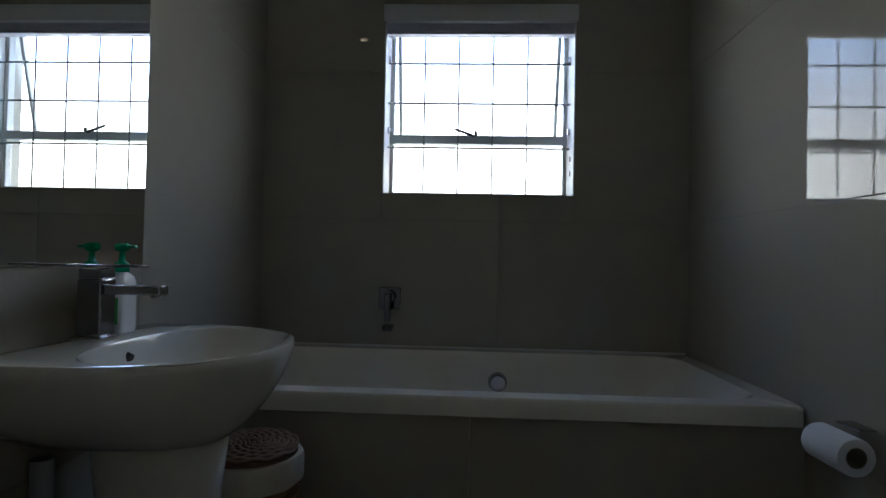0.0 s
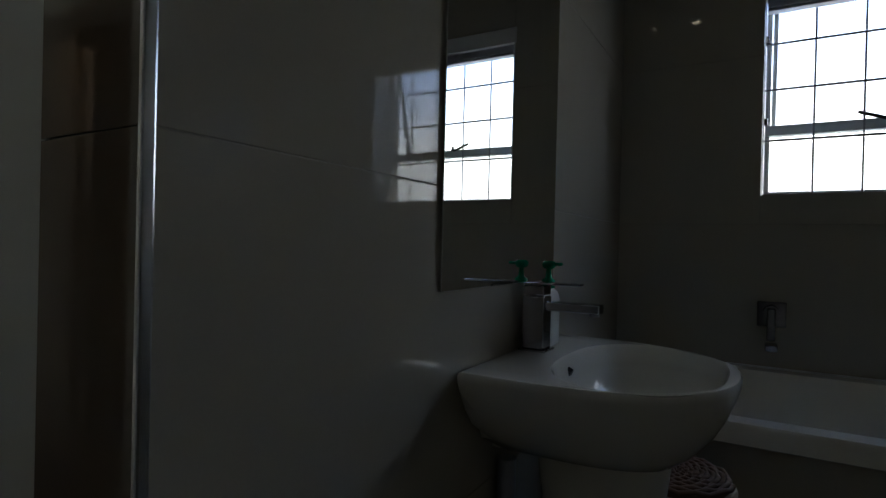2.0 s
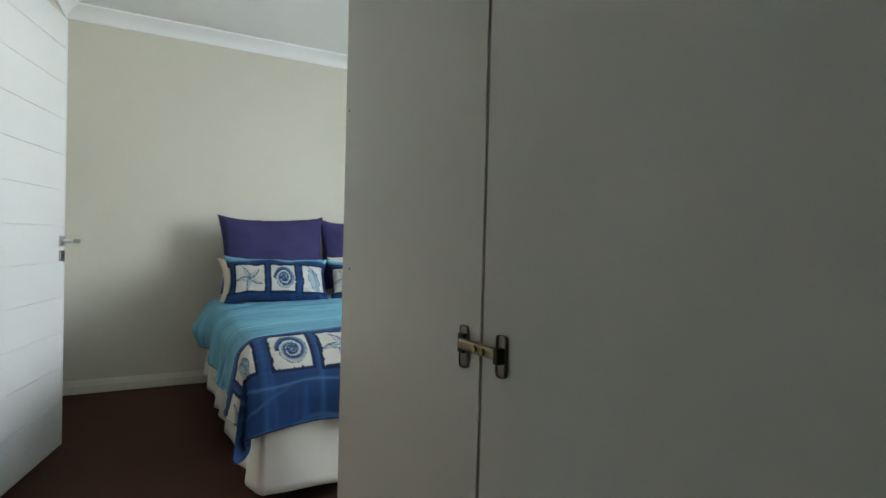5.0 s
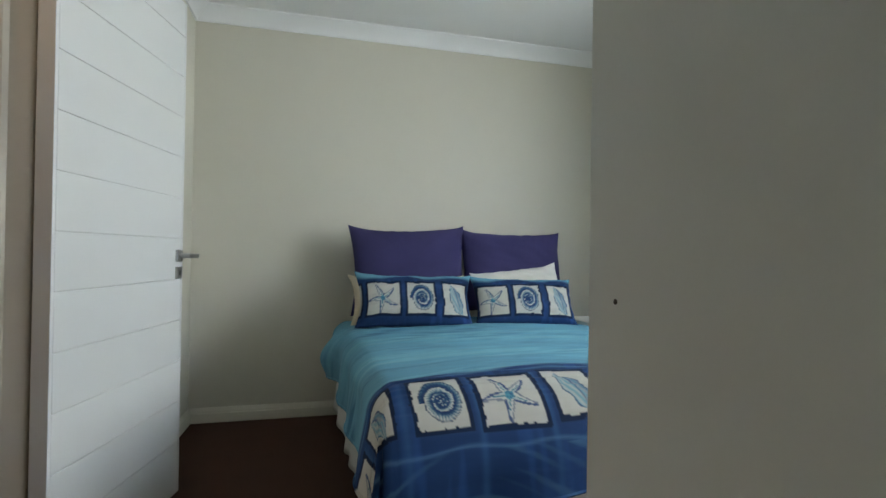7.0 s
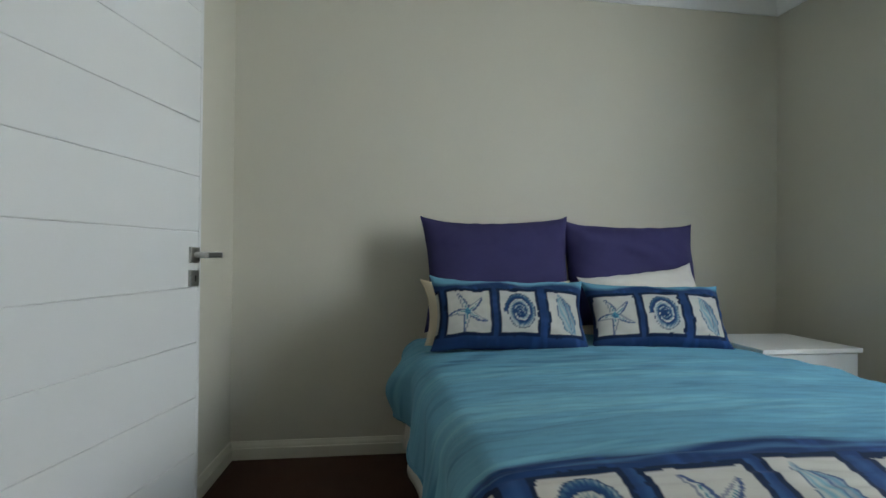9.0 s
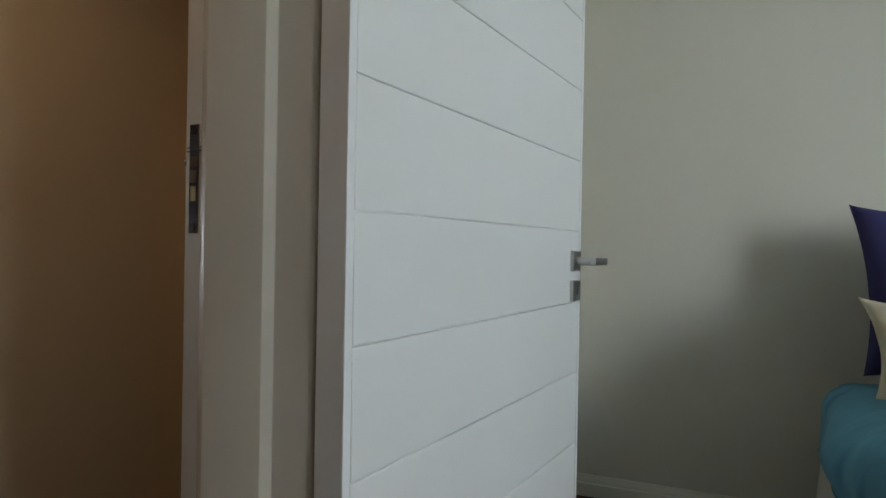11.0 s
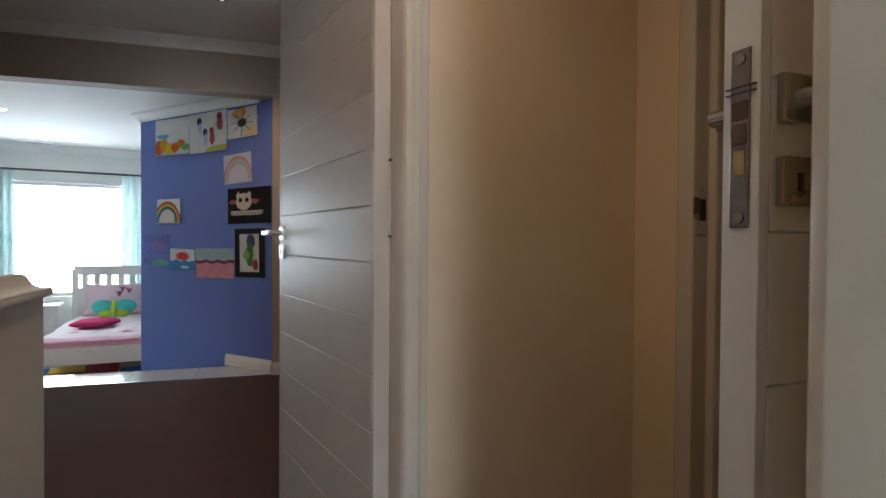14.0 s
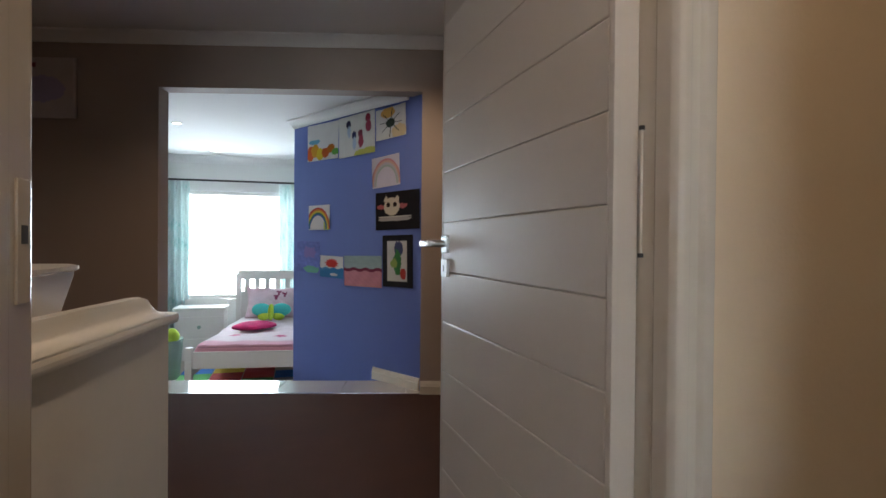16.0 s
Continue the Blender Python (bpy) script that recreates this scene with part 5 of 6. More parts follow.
for y, h in ((-2.150, 1.0), (-2.420, 1.0), (-2.660, 0.97), (-2.705, 0.93), (-2.735, 0.78), (-2.752, 0.45), (-2.758, 0.08)):
    rows.append([bm.verts.new((x, y, 0.8725 + (z - 0.8725) * h)) for x, z in lip])
for r0, r1 in zip(rows, rows[1:]):
    for k in range(len(lip)):
        bm.faces.new((r0[k], r0[(k + 1) % len(lip)], r1[(k + 1) % len(lip)], r1[k]))
bm.faces.new(rows[0][::-1])
bm.faces.new(rows[-1])
bmesh.ops.recalc_face_normals(bm, faces=bm.faces)
smooth(bm)
part("changing_edge", bm, M_FURN, ch)
SWING = Matrix.Translation((-1.866, -2.81, 0)) @ Matrix.Rotation(radians(-8), 4, "Z") @ Matrix.Translation((1.890, 2.808, 0))
ch.matrix_basis = SWING @ ch.matrix_basis
st = thing("storage_box", "milky plastic storage box on the chest", "storage box", base=(-1.62, -2.52, 0.862))
part("tub", loft(bmesh.new(), [(rrect(-1.505, -2.52, 0.34, 0.22, 0.03), 0.874), (rrect(-1.505, -2.52, 0.385, 0.26, 0.035), 0.965), (rrect(-1.505, -2.52, 0.387, 0.262, 0.035), 0.975), (rrect(-1.505, -2.52, 0.37, 0.245, 0.03), 0.975), (rrect(-1.505, -2.52, 0.33, 0.21, 0.03), 0.87)], True, True), M_TUB, st)
part("lid_rim", loft(bmesh.new(), [(rrect(-1.505, -2.52, 0.392, 0.268, 0.035), 0.976), (rrect(-1.505, -2.52, 0.402, 0.278, 0.04), 0.980), (rrect(-1.505, -2.52, 0.402, 0.278, 0.04), 0.986), (rrect(-1.505, -2.52, 0.38, 0.256, 0.035), 0.989)], True, True), M_TUB, st)
st.matrix_basis = Matrix.Translation((-0.015, 0.0, 0.0)) @ st.matrix_basis


def downlight(x, y, z, group, lens=0.031):
    d = thing("downlight", "small round recessed ceiling lamp, lit", "downlight", base=(x, y, z), group=group)
    bm = bmesh.new()
    lathe(bm, [(0.030, z - 0.001), (0.042, z - 0.006), (0.046, z - 0.004), (0.047, z)], 28, x, y)
    bmesh.ops.delete(bm, geom=[f for f in bm.faces if len(f.verts) > 4], context="FACES_ONLY")
    part("ring", bm, M_STEEL, d)
    part("lens", rod(bmesh.new(), (x, y, z - 0.0022), (x, y, z - 0.0008), lens, seg=24), M_LAMP, d)


downlight(0.12, 0.58, CEIL, "bathroom lamps", 0.022)
downlight(0.50, 0.20, CEIL, "bathroom lamps", 0.022)
downlight(-2.50, -4.36, CEIL, "nursery lamps")
# Fitting above the unseen passage lamp.
downlight(-2.26, -1.48, CEIL, "passage lamps")
# Fitting of the added, unseen nursery lamp.
downlight(-1.20, -3.50, CEIL, "nursery lamps")
downlight(-1.06, -6.90, LOWCEIL, "sleeping part lamps")
downlight(-1.17, -8.40, LOWCEIL, "sleeping part lamps")

# the child's bed, a little askew
cb = thing("child_bed", "white painted wooden single bed with a slatted headboard", "bed", m=pose(-1.79, -7.62, LOW, 0, 0, -6.5))
W, L = 0.47, 1.03
for s in (-1, 1):
    part("post", boxes((s * W - 0.03, s * W + 0.03, L - 0.06, L, 0, 0.47), bevel=0.006), M_FURN, cb)
    part("post", boxes((s * W - 0.03, s * W + 0.03, -L, -L + 0.05, 0, 1.02), bevel=0.006), M_FURN, cb)
    part("rail", boxes((s * W - 0.012, s * W + 0.012, -L + 0.05, L - 0.06, 0.20, 0.36), bevel=0.004), M_FURN, cb)
part("footboard", boxes((-W + 0.03, W - 0.03, L - 0.045, L - 0.015, 0.28, 0.43), bevel=0.004), M_FURN, cb)
part("top_rail", boxes((-W - 0.01, W + 0.01, -L + 0.005, -L + 0.045, 0.95, 1.06), bevel=0.008), M_FURN, cb)
part("lower_rail", boxes((-W + 0.03, W - 0.03, -L + 0.01, -L + 0.04, 0.45, 0.80), bevel=0.004), M_FURN, cb)
for i in range(7):
    x = -W + 0.10 + i * (2 * W - 0.20) / 6
    part("slat", boxes((x - 0.03, x + 0.03, -L + 0.015, -L + 0.035, 0.80, 0.95), bevel=0.003), M_FURN, cb)
part("mattress", boxes((-W + 0.02, W - 0.02, -L + 0.05, L - 0.07, 0.30, 0.46), bevel=0.04), M_PINK, cb, "pink fitted sheet on the mattress")
u, v = np.meshgrid(np.linspace(-W + 0.012, W - 0.012, 40), np.linspace(-L + 0.06, L - 0.09, 70), indexing="ij")
zz = 0.478 + 0.012 * wobble(u * 8, v * 6, 31) - 0.12 * np.clip((np.abs(u) - W + 0.05) / 0.04, 0, 1)
qc = np.ones((*u.shape, 3)) * np.array((0.80, 0.68, 0.72))
qc = mix(qc, np.array((0.72, 0.30, 0.42)), np.clip((v - L + 0.30) / 0.05, 0, 1) * 0.7)
for fx, fy in ((0.15, 0.1), (0.28, -0.1), (0.2, 0.42), (-0.25, 0.5)):
    qc = np.where((np.hypot(u - fx, v - fy) < 0.05 + 0.015 * np.sin(5 * np.arctan2(v - fy, u - fx)))[..., None], np.array((0.60, 0.12, 0.25)), qc)
qu = thing("quilt", "pale pink quilt with small butterflies", "quilt", m=pose(-1.79, -7.62, LOW, 0, 0, -6.5))
sheet_mesh("cover", np.stack((u, v, zz), -1), qc, M_PRINT, qu, np.stack((u, v, zz - 0.03), -1))


def butterfly(c, u, v):
    c = np.ones_like(c) * np.array((0.78, 0.58, 0.64))
    for fx, fz in ((0.02, 0.06), (0.12, 0.10), (0.05, 0.12)):
        c = np.where((np.hypot((u - fx) * 1.2, v - fz) < 0.03 + 0.012 * np.sin(3 * np.arctan2(v - fz, u - fx)))[..., None], np.array((0.30, 0.05, 0.12)), c)
    return c


pillow("pillow", "pink child's pillow with butterfly print against the headboard", pose(-1.87, -8.46, LOW + 0.47, -18, 0, 173), 0.72, 0.40, 0.14, None, None, butterfly, 60, 21)
bt = thing("butterfly_cushion", "aqua and lime plush butterfly cushion on the bed", "cushion", m=pose(-1.84, -8.22, LOW + 0.475, -14, 0, 173))
for s in (-1, 1):
    for cz, rr, mt in ((0.17, 0.135, M_AQUA), (0.075, 0.085, M_LIME)):
        bm = bmesh.new()
        bmesh.ops.create_uvsphere(bm, u_segments=20, v_segments=12, radius=1.0, matrix=Matrix.Translation((s * (0.115 if rr > 0.1 else 0.085), 0, cz * 0.8)) @ Matrix.Diagonal((rr * 0.85, 0.045, rr * 0.58, 1)))
        part("wing", bm, mt, bt)
bm = bmesh.new()
bmesh.ops.create_uvsphere(bm, u_segments=16, v_segments=12, radius=1.0, matrix=Matrix.Translation((0, -0.02, 0.105)) @ Matrix.Diagonal((0.036, 0.045, 0.10, 1)))
part("body", bm, M_LIME, bt)
mg = thing("magenta_cushion", "flat magenta fluffy cushion lying on the quilt", "cushion", m=pose(-1.70, -7.55, LOW + 0.495, 0, 0, 30))
bm = bmesh.new()
bmesh.ops.create_uvsphere(bm, u_segments=40, v_segments=20, radius=1.0)
for vtx in bm.verts:
    a = math.atan2(vtx.co.y, vtx.co.x)
    k = 1 + 0.12 * math.cos(5 * a)
    nn = 1 + 0.06 * noise.noise(vtx.co * 5)
    vtx.co = Vector((vtx.co.x * 0.22 * k * nn, vtx.co.y * 0.17 * k * nn, vtx.co.z * 0.045 * nn + 0.03))
part("cover", bm, M_MAGENTA, mg)

dc = thing("toy_chest", "white wooden toy chest with an arched back below the window", "chest", m=pose(-1.02, -8.62, LOW, 0, 0, 0))
part("body", boxes((-0.27, 0.27, -0.18, 0.20, 0.0, 0.60), bevel=0.006), M_FURN, dc)
part("top", boxes((-0.29, 0.29, -0.20, 0.22, 0.602, 0.628), bevel=0.006), M_FURN, dc)
bm = bmesh.new()
arch = [(-0.27, 0.63)] + [(0.27 * -math.cos(math.pi * i / 14), 0.63 + 0.085 * math.sin(math.pi * i / 14) ** 0.7) for i in range(15)]
va = [bm.verts.new((x, -0.20, z)) for x, z in arch]
vb = [bm.verts.new((x, -0.18, z)) for x, z in arch]
fs = [bm.faces.new(va), bm.faces.new(vb[::-1])] + [bm.faces.new((va[i], vb[i], vb[(i + 1) % 16], va[(i + 1) % 16])) for i in range(16)]
bmesh.ops.recalc_face_normals(bm, faces=fs)
part("arched_back", bm, M_FURN, dc)
for z in (0.14, 0.40):
    dw = part("drawer_front", boxes((-0.25, 0.25, 0.201, 0.212, z - 0.11, z + 0.12), bevel=0.003), M_FURN, dc)
    part("knob", rod(bmesh.new(), (0, 0.212, z), (0, 0.235, z), 0.018, 0.022), M_BASKETG, dw)
gb = thing("canvas_basket", "green canvas toy basket with soft toys on top", "basket", base=(-0.78, -8.0, LOW))
part("tub", loft(bmesh.new(), [(rrect(-0.80, -7.6, 0.30, 0.30, 0.08), LOW), (rrect(-0.80, -7.6, 0.36, 0.36, 0.09), LOW + 0.40), (rrect(-0.80, -7.6, 0.33, 0.33, 0.09), LOW + 0.39)], True, True), M_BASKETG, gb)
for i, (dx, dy, mt) in enumerate(((-0.08, 0.02, M_LIME), (0.07, 0.06, M_BLACK), (0.02, -0.08, M_WICKER))):
    bm = bmesh.new()
    bmesh.ops.create_uvsphere(bm, u_segments=14, v_segments=10, radius=0.085, matrix=Matrix.Translation((-0.80 + dx, -7.6 + dy, LOW + 0.43)))
    part("soft_toy", bm, mt, gb)
for n, (x, y, c) in enumerate(((-1.11, -7.2, "blue"), (-1.11, -7.5, "green"), (-1.11, -7.8, "blue"), (-1.11, -6.9, "red"), (-1.43, -7.2, "red"), (-1.43, -7.5, "red"), (-1.43, -7.8, "yellow"), (-1.75, -7.2, "green"), (-1.75, -7.5, "red"), (-1.75, -7.8, "red"), (-2.07, -7.5, "blue"), (-1.43, -6.9, "yellow"))):
    fm = thing("foam_mat", c + " foam play mat tile on the floor", "play mat", base=(x, y, LOW), group="play mat tiles")
    part("tile", boxes((x - 0.155, x + 0.155, y - 0.148, y + 0.148, LOW + 0.0005, LOW + 0.012), bevel=0.003), M_MAT[c], fm)


def curtain(x0, x1, seed):
    c = thing("curtain", "aqua patterned cotton curtain drawn to the side of the window", "curtain", base=((x0 + x1) / 2, FAR + 0.10, LOW), group="nursery curtains")
    u, v = np.meshgrid(np.linspace(0, 1, 60), np.linspace(0, 1, 60), indexing="ij")
    x = x0 + (x1 - x0) * u
    y = FAR + 0.09 + 0.035 * np.sin(u * 24 + seed) * (0.6 + 0.4 * v) + 0.006 * wobble(u * 6, v * 6, seed)
    z = 1.79 - v * 2.05
    co = np.ones((*u.shape, 3)) * np.array((0.82, 0.92, 0.91))
    co = mix(co, np.array((0.34, 0.68, 0.66)), np.clip(wobble(u * 30, v * 34, seed, 1.0) - 0.25, 0, 1) * 1.2)
    co = mix(co, np.array((0.10, 0.30, 0.22)), np.clip(wobble(u * 60, v * 60, seed + 2, 1.0) - 0.75, 0, 1) * 2)
    p = np.stack((x, y, z), -1)
    sheet_mesh("cloth", p, co, M_TEAL, c, p - np.array((0, 0.004, 0)))


curtain(-0.84, -0.54, 3)
curtain(-2.36, -1.91, 5)
rp = thing("curtain_rod", "thin dark metal curtain pole over the nursery window", "curtain pole", base=(-1.5, FAR + 0.1, 1.8))
part("pole", rods(((-2.45, FAR + 0.10, 1.805), (-0.55, FAR + 0.10, 1.805)), r=0.012), M_BLACK, rp)
for x in (-2.4, -0.6):
    part("bracket", boxes((x - 0.01, x + 0.01, FAR, FAR + 0.1, 1.80, 1.812)), M_BLACK, rp)
w3 = thing("window_3", "wide white nursery window full of daylight", "window", base=(-1.5, FAR - 0.1, 0.3), kind="structure")
for d in ((-2.15, -2.11, FAR - 0.12, FAR - 0.06, 0.31, 1.68), (-0.78, -0.74, FAR - 0.12, FAR - 0.06, 0.31, 1.68), (-2.15, -0.74, FAR - 0.12, FAR - 0.06, 0.31, 0.35), (-2.15, -0.74, FAR - 0.12, FAR - 0.06, 1.64, 1.68)):
    part("window_frame", boxes(d, bevel=0.003), M_FURN, w3)
pn = part("pane", boxes((-2.11, -0.78, FAR - 0.095, FAR - 0.091, 0.35, 1.64)), M_GLASS, w3)
pn.visible_shadow = False
part("window_sill", boxes((-2.20, -0.70, FAR - 0.06, FAR + 0.05, 0.285, 0.310), bevel=0.005), M_FURN, w3)


# paintings taped to the blue wall
def painting(label, u0, u1, z0, z1, draw, turn=0.0):
    cu, cz, w, h = (u0 + u1) / 2, (z0 + z1) / 2, abs(u1 - u0), z1 - z0
    ang = math.atan2(-BD.y, -BD.x)
    at = BA + BD * cu + BN * 0.004
    p = thing("painting", label, "painting", m=Matrix.Translation((at.x, at.y, cz)) @ Matrix.Rotation(ang, 4, "Z") @ Matrix.Rotation(radians(turn), 4, "Y"), group="paintings on the blue wall")
    a, b = np.meshgrid(np.linspace(-1, 1, 70), np.linspace(-1, 1, 50), indexing="ij")
    c = np.clip(draw(np.ones((*a.shape, 3)) * np.array((0.72, 0.72, 0.70)), a, b), 0.01, 1)
    curl = 0.006 * (1 + wobble(a * 2, b * 2, int(abs(cu) * 50))) * 0.5 + 0.004 * np.abs(a) ** 3
    s = 1.0 if (Matrix.Rotation(ang, 3, "Z") @ Vector((0, 1, 0))).xy.dot(BN) > 0 else -1.0
    f = np.stack((a * w / 2, s * (0.001 + curl), b * h / 2), -1)
    sheet_mesh("paper", f, c, M_PAPER, p, f - np.array((0, s * 0.0008, 0)))


def blot(c, a, b, x, y, rx, ry, color, rag=0.15, seed=1):
    d = np.hypot((a - x) / rx, (b - y) / ry) + rag * wobble(a * 6, b * 6, seed, 1.5)
    return np.where((d < 1)[..., None], np.array(color), c)


def rainbow(c, a, b, x, y, r, colors, squash=1.0):
    d = np.hypot((a - x) * 1.25, (b - y) * squash)
    for i, k in enumerate(colors):
        c = np.where(((d < r - 0.11 * i) & (d > r - 0.11 * (i + 1)) & (b > y - 0.05))[..., None], np.array(k), c)
    return c


def p_castle(c, a, b):
    for i, (x, k) in enumerate(((-0.8, (0.65, 0.12, 0.02)), (-0.5, (0.7, 0.35, 0.02)), (-0.15, (0.75, 0.55, 0.03)), (0.2, (0.65, 0.14, 0.02)), (0.5, (0.6, 0.2, 0.02)), (0.8, (0.15, 0.42, 0.08)))):
        c = blot(c, a, b, x, -0.55 + 0.12 * math.sin(i * 2.0), 0.24, 0.42 - 0.05 * i, k, 0.25, i)
    return blot(c, a, b, -0.55, 0.05, 0.35, 0.13, (0.15, 0.40, 0.60), 0.2, 9)


def p_people(c, a, b):
    for i, (x, y, k) in enumerate(((-0.45, 0.6, (0.03, 0.03, 0.08)), (-0.15, 0.0, (0.04, 0.05, 0.15)), (0.20, 0.05, (0.25, 0.06, 0.10)), (0.62, 0.70, (0.28, 0.03, 0.06)))):
        c = blot(c, a, b, x, y, 0.13, 0.20, k, 0.2, i)
        c = blot(c, a, b, x + 0.02, y - 0.38, 0.09 + 0.05 * (i > 1), 0.30, (0.40, 0.07, 0.12) if i > 1 else (0.45, 0.55, 0.72), 0.25, i + 5)
    return blot(c, a, b, 0.5, -0.95, 0.7, 0.25, (0.62, 0.65, 0.15), 0.2, 8)


def p_spider(c, a, b):
    c = blot(c, a, b, -0.2, 0.7, 0.45, 0.40, (0.75, 0.42, 0.10), 0.2, 2)
    c = blot(c, a, b, 0.55, -0.6, 0.5, 0.45, (0.75, 0.60, 0.35), 0.2, 3)
    r, t = np.hypot(a, b * 0.8 + 0.02), np.arctan2(b, a)
    legs = (np.abs(np.sin(4 * t + 0.4)) < 0.16 / np.maximum(r, 0.2) * 0.5) & (r < 0.72)
    c = np.where(legs[..., None], np.array((0.03, 0.05, 0.04)), c)
    return blot(c, a, b, -0.02, 0.0, 0.30, 0.28, (0.03, 0.05, 0.04), 0.1, 4)


def p_pale(c, a, b):
    c = c * np.array((0.86, 0.84, 1.0))
    return rainbow(c, a, b, 0.0, -0.85, 1.35, ((0.60, 0.28, 0.30), (0.62, 0.42, 0.35), (0.50, 0.48, 0.55), (0.40, 0.48, 0.45)), 0.8)


def p_owl(c, a, b):
    c = np.ones_like(c) * np.array((0.012, 0.010, 0.014))
    for s in (-1, 1):
        c = blot(c, a, b, -0.25 + s * 0.50, 0.22, 0.20, 0.13, (0.45, 0.12, 0.12), 0.2, 3)
    c = blot(c, a, b, -0.25, 0.22, 0.36, 0.48, (0.66, 0.60, 0.46), 0.06, 5)
    for s in (-1, 1):
        c = np.where(((np.abs(a + 0.25 - s * 0.25) < 0.10) & (b > 0.5) & (b < 0.82 - 2.0 * np.abs(a + 0.25 - s * 0.25)))[..., None], np.array((0.66, 0.60, 0.46)), c)
        c = blot(c, a, b, -0.25 + s * 0.15, 0.32, 0.09, 0.13, (0.02, 0.01, 0.01), 0.05, 6)
    c = blot(c, a, b, -0.15, -0.42, 0.85, 0.13, (0.42, 0.40, 0.38), 0.35, 7)
    return blot(c, a, b, -0.1, -0.30, 0.85, 0.03, (0.7, 0.68, 0.6), 0.2, 8)


def p_rainbow(c, a, b):
    c = blot(c, a, b, 0.75, -0.6, 0.35, 0.5, (0.45, 0.55, 0.10), 0.3, 2)
    return rainbow(c, a, b, -0.15, -0.9, 1.45, ((0.45, 0.05, 0.05), (0.65, 0.22, 0.03), (0.70, 0.55, 0.05), (0.06, 0.20, 0.12), (0.05, 0.12, 0.35)), 0.85)


def p_parrot(c, a, b):
    c = np.array((0.16, 0.20, 0.55)) * (1 + 0.25 * wobble(a * 4, b * 4, 3, 1.5))[..., None]
    c = blot(c, a, b, 0.1, 0.3, 0.5, 0.35, (0.26, 0.20, 0.50), 0.4, 4)
    return blot(c, a, b, 0.3, -0.8, 0.6, 0.25, (0.16, 0.42, 0.30), 0.3, 5)


def p_crab(c, a, b):
    c = np.where((b < -0.1 + 0.06 * np.sin(a * 9))[..., None], np.array((0.05, 0.22, 0.48)) * np.ones_like(c), c)
    r, t = np.hypot(a / 0.62, (b - 0.30) / 0.50), np.arctan2(b - 0.3, a)
    c = np.where(((r < 0.85 + 0.14 * np.sin(13 * t)) & (b > -0.05))[..., None], np.array((0.62, 0.04, 0.03)), c)
    return blot(c, a, b, 0.2, -0.7, 0.35, 0.12, (0.65, 0.66, 0.66), 0.2, 3)


def p_cake(c, a, b):
    c = np.array((0.36, 0.48, 0.50)) * (1 + 0.1 * wobble(a * 4, b * 4, 3, 1.5))[..., None]
    c = np.where((b < 0.12 + 0.05 * np.sin(a * 10))[..., None], np.array((0.62, 0.26, 0.30)) * (1 + 0.1 * wobble(a * 8, b * 8, 6, 1.5))[..., None], c)
    return np.where((np.abs(b - 0.10 - 0.05 * np.sin(a * 10)) < 0.10)[..., None], np.array((0.20, 0.03, 0.07)), c)


def p_tall(c, a, b):
    c = np.ones_like(c) * np.array((0.015, 0.015, 0.02))
    c = np.where(((np.abs(a + 0.05) < 0.66) & (np.abs(b) < 0.78))[..., None], np.array((0.66, 0.66, 0.62)), c)
    c = blot(c, a, b, 0.05, 0.40, 0.28, 0.36, (0.06, 0.07, 0.16), 0.3, 2)
    c = blot(c, a, b, 0.0, -0.05, 0.26, 0.45, (0.05, 0.22, 0.06), 0.35, 4)
    c = blot(c, a, b, -0.25, -0.10, 0.22, 0.18, (0.30, 0.42, 0.10), 0.3, 7)
    return blot(c, a, b, 0.35, -0.50, 0.20, 0.22, (0.45, 0.04, 0.03), 0.2, 5)


for label, u0, u1, z0, z1, fn, turn in (
        ("child's painting of bright orange and yellow shapes", 1.41, 0.955, 1.735, 2.045, p_castle, 1), ("child's painting of a family of figures", 0.945, 0.485, 1.725, 2.05, p_people, -1),
        ("child's painting of a black spider", 0.475, 0.14, 1.81, 2.04, p_spider, -2), ("child's drawing of a pale pink rainbow", 0.515, 0.20, 1.455, 1.685, p_pale, -3),
        ("child's owl picture on black card", 0.47, -0.01, 1.135, 1.415, p_owl, -1), ("child's painting of a bright rainbow", 1.385, 1.07, 1.145, 1.355, p_rainbow, 0),
        ("child's blue and violet finger painting", 1.575, 1.215, 0.775, 1.045, p_parrot, 1), ("child's painting of a red crab over water", 1.205, 0.88, 0.745, 0.925, p_crab, 1),
        ("child's pink and grey painting", 0.865, 0.395, 0.695, 0.935, p_cake, -1), ("child's parrot painting mounted on black card", 0.385, 0.055, 0.715, 1.095, p_tall, -1)):
    painting(label, u0, u1, z0, z1, fn, turn)
cv = thing("canvas_picture", "pale canvas picture with a lilac shape on the nursery wall", "picture", m=SPLIT @ Matrix.Translation((2.62, 0.003, 2.05)))
u, v = np.meshgrid(np.linspace(-1, 1, 40), np.linspace(-1, 1, 40), indexing="ij")
cc = np.ones((*u.shape, 3)) * np.array((0.66, 0.58, 0.56))
cc = blot(cc, u, v, 0.0, -0.05, 0.7, 0.45, (0.50, 0.44, 0.62), 0.1, 2)
for k in (0.3, 0.5, 0.7):
    cc = blot(cc, u, v, -k, 0.75, 0.09, 0.09, (0.25, 0.08, 0.10), 0.1, 3)
pp = np.stack((-0.21 * u, np.full_like(u, 0.028), 0.20 * v), -1)
sheet_mesh("canvas", pp, cc, M_PAPER, cv, pp - np.array((0, 0.028, 0)))

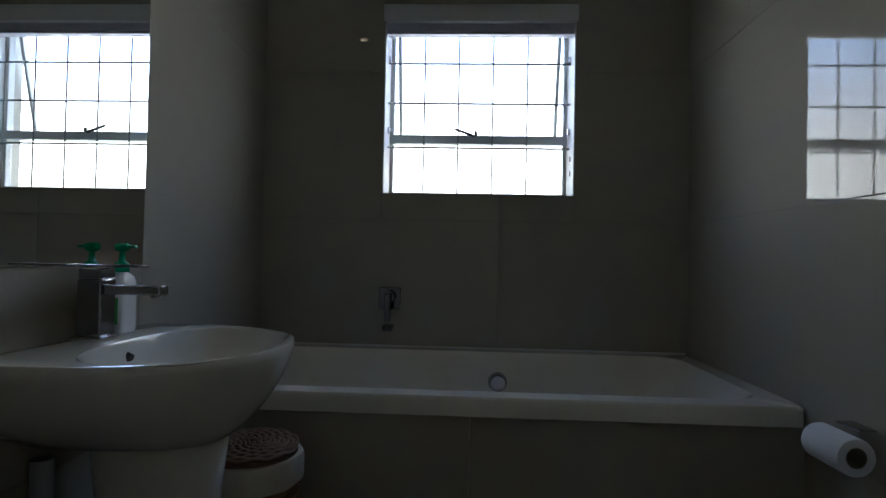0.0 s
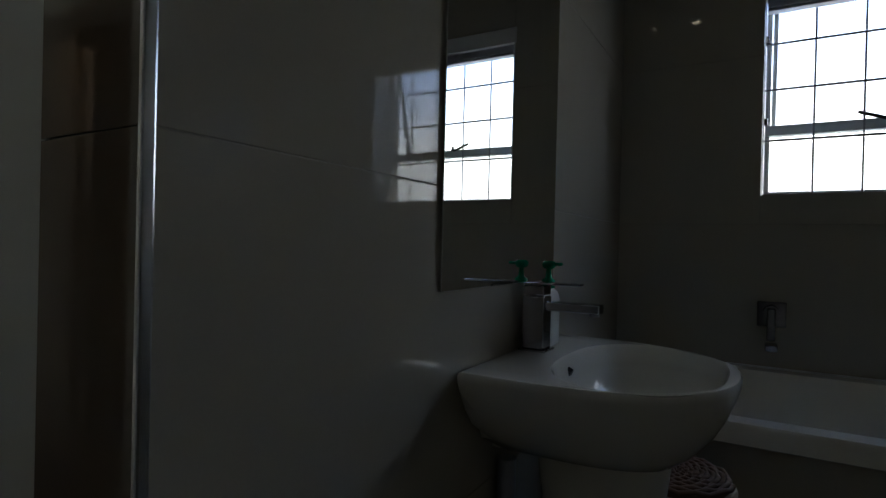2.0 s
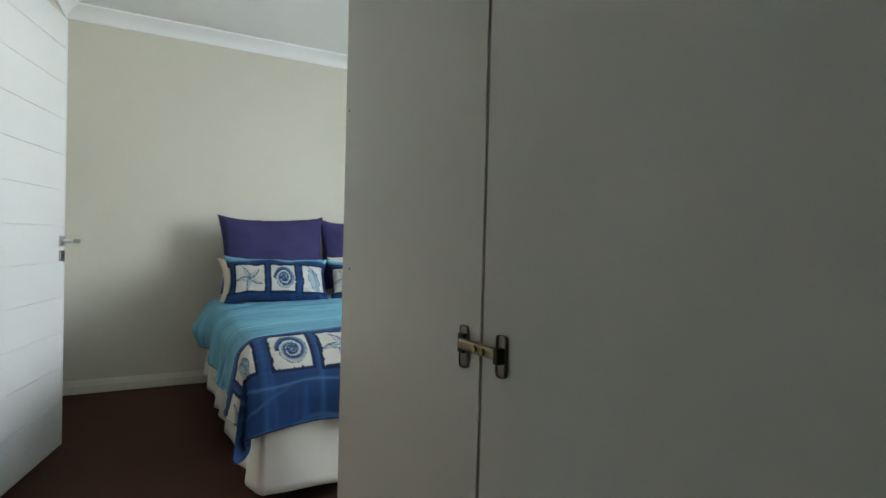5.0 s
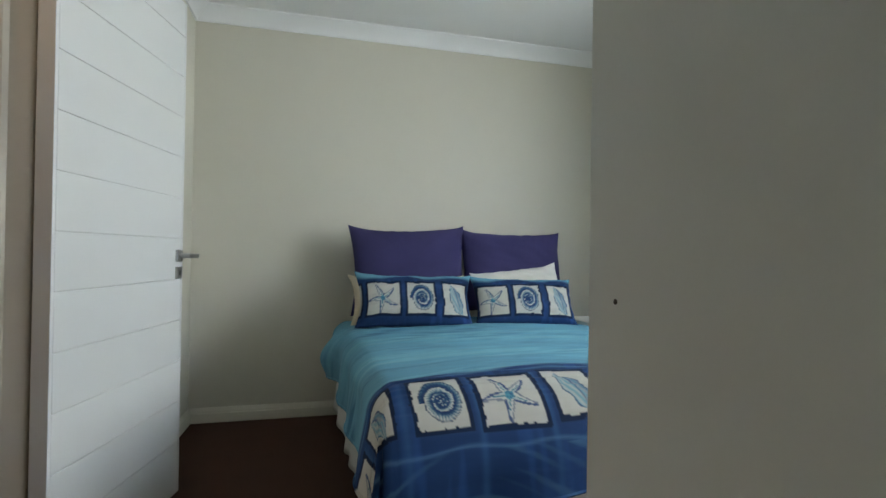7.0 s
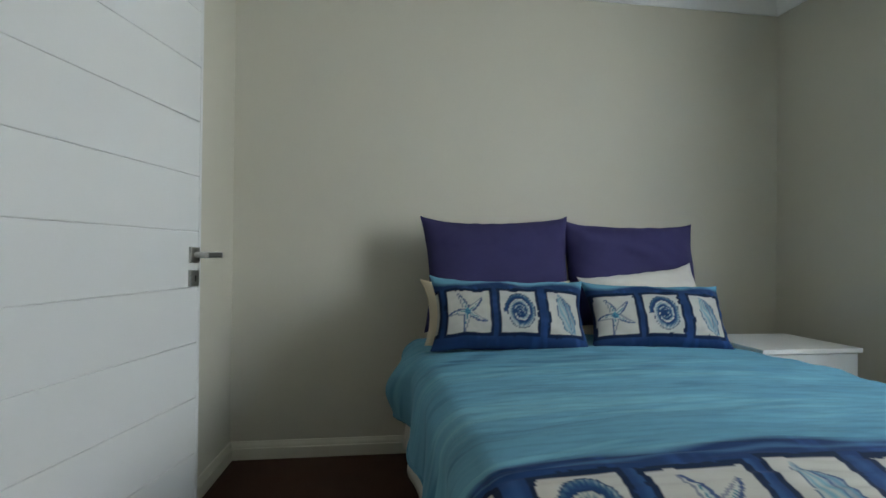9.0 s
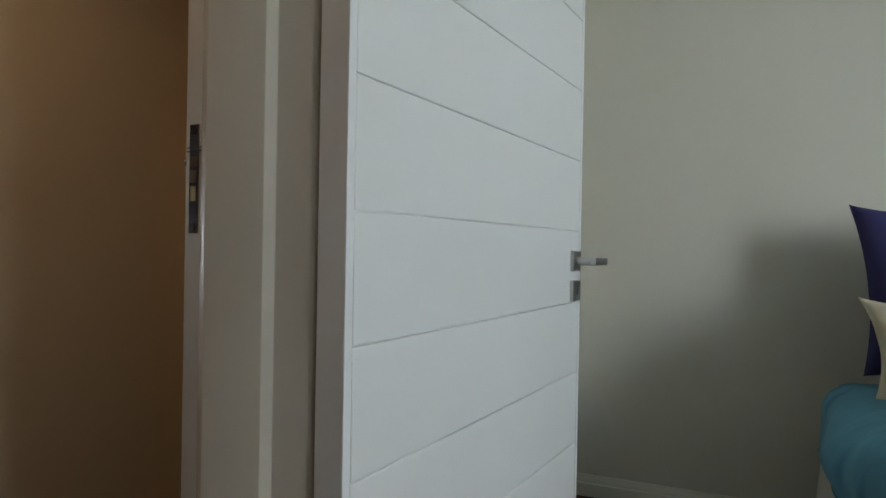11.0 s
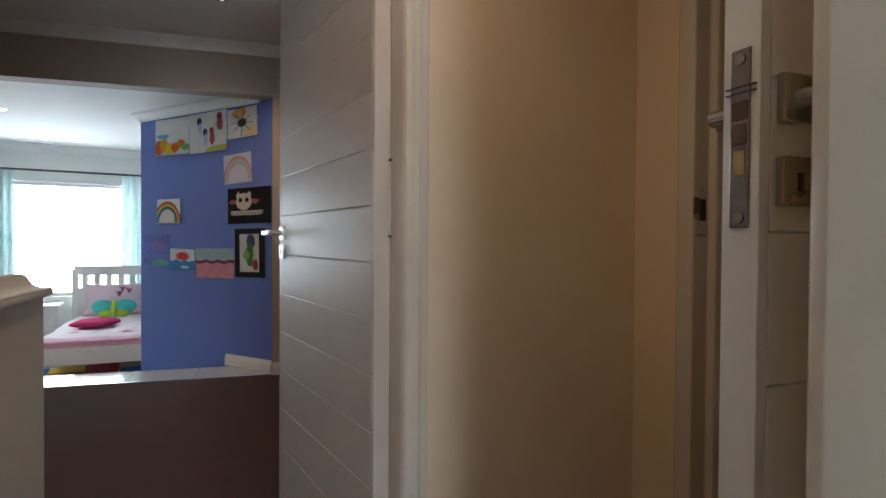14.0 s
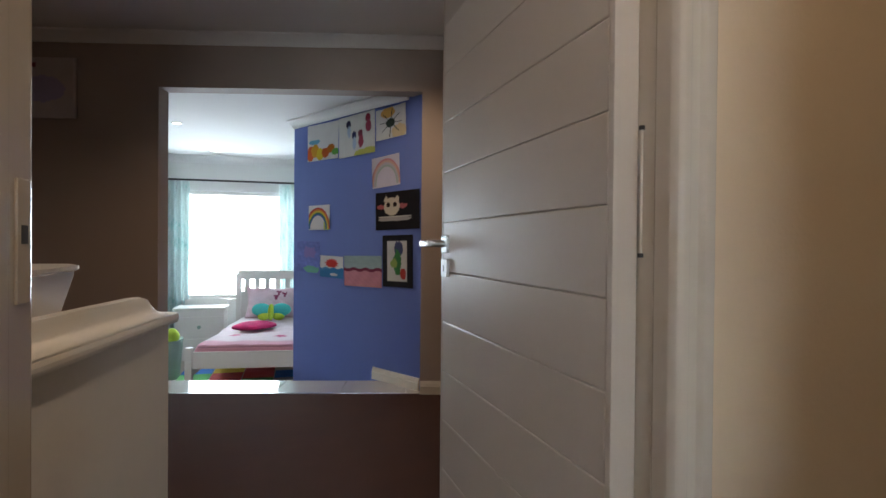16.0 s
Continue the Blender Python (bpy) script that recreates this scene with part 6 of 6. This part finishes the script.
# ---- pieces of the setting ----
def tile_run(parent, plane, at, out, a0, a1, z0, z1, w, h, a_from, z_from, skip=None, gap=0.0014, mat=None, thick=0.010):
    """Tiles on a wall: plane "x" or "y", its place, the way it faces, the stretch it covers."""
    shared = {}
    z = z_from
    while z < z1:
        lo, hi = max(z, z0), min(z + h, z1)
        a = a_from
        while a < a1:
            l, r = max(a, a0), min(a + w, a1)
            if hi - lo > 0.01 and r - l > 0.01:
                rects = [(l, r, lo, hi)]
                if skip:
                    s0, s1, t0, t1 = skip
                    cut = []
                    for (p, q2, b, t) in rects:
                        if q2 <= s0 or p >= s1 or t <= t0 or b >= t1:
                            cut.append((p, q2, b, t))
                            continue
                        if p < s0:
                            cut.append((p, s0, b, t))
                        if q2 > s1:
                            cut.append((s1, q2, b, t))
                        if b < t0:
                            cut.append((max(p, s0), min(q2, s1), b, t0))
                        if t > t1:
                            cut.append((max(p, s0), min(q2, s1), t1, t))
                    rects = cut
                for (p, q2, b, t) in rects:
                    if q2 - p < 0.01 or t - b < 0.01:
                        continue
                    key = (round(q2 - p, 3), round(t - b, 3))
                    if key not in shared:
                        wv, hv = q2 - p - gap, t - b - gap
                        d = (0, out * thick) if out > 0 else (out * thick, 0)
                        bm = boxes((d[0], d[1], 0, wv, 0, hv) if plane == "x" else (0, wv, d[0], d[1], 0, hv), bevel=0.0012)
                        ob = part("tile", bm, mat or M_TILE, parent)
                        shared[key] = ob.data
                    else:
                        ob = new("tile", shared[key])
                        ob.parent = parent
                    ob.location = (at, p + gap / 2, b + gap / 2) if plane == "x" else (p + gap / 2, at, b + gap / 2)
            a += w
        z += h


ob_ = bpy.data.objects
tile_run(ob_["wall_bath_basin"], "x", -0.0115, 1, 0.018, 1.96, 0, CEIL, 1.20, 0.60, -0.06, -0.06)
# Wall end facing the wardrobe passage, in the darkened brown tile.
tile_run(ob_["wall_bath_basin"], "y", 0.0195, -1, -0.197, -0.005, 0, CEIL, 1.20, 0.60, -0.9, -0.06, mat=M_DIMTILE)
tile_run(ob_["wall_bath_window"], "y", 1.9695, -1, 0.0, 1.71, 0, CEIL, 1.20, 0.60, -0.24, -0.06, (0.485, 1.255, 1.241, 2.015))
tile_run(ob_["wall_bath_right"], "x", 1.7115, -1, -1.0, 1.96, 0, CEIL, 1.20, 0.60, -1.53, -0.06)
for i in range(4):
    for j in range(6):
        ft = part("tile", boxes((0.0, 0.447, 0.0, 0.447, -0.006, 0.0), bevel=0.001), M_FLOORTILE, ob_["floor_bath"])
        ft.location = (-0.14 + 0.45 * i, -1.0 + 0.45 * j, 0.0)
sl = ob_["step_riser"]
for i in range(6):
    tl = part("sill_tile", on_split(boxes((-0.25 + 0.45 * i, 0.197 + 0.45 * i, -0.350, -0.008, -0.012, 0.004), bevel=0.0015)), M_SILL, sl, "polished pale porcelain tile")
structure("carpet_edge", on_split(boxes((0.10, 1.875, -0.0075, 0.006, -0.01, 0.006), bevel=0.002)), M_TRIM, "thin metal carpet edge strip", "trim", True)
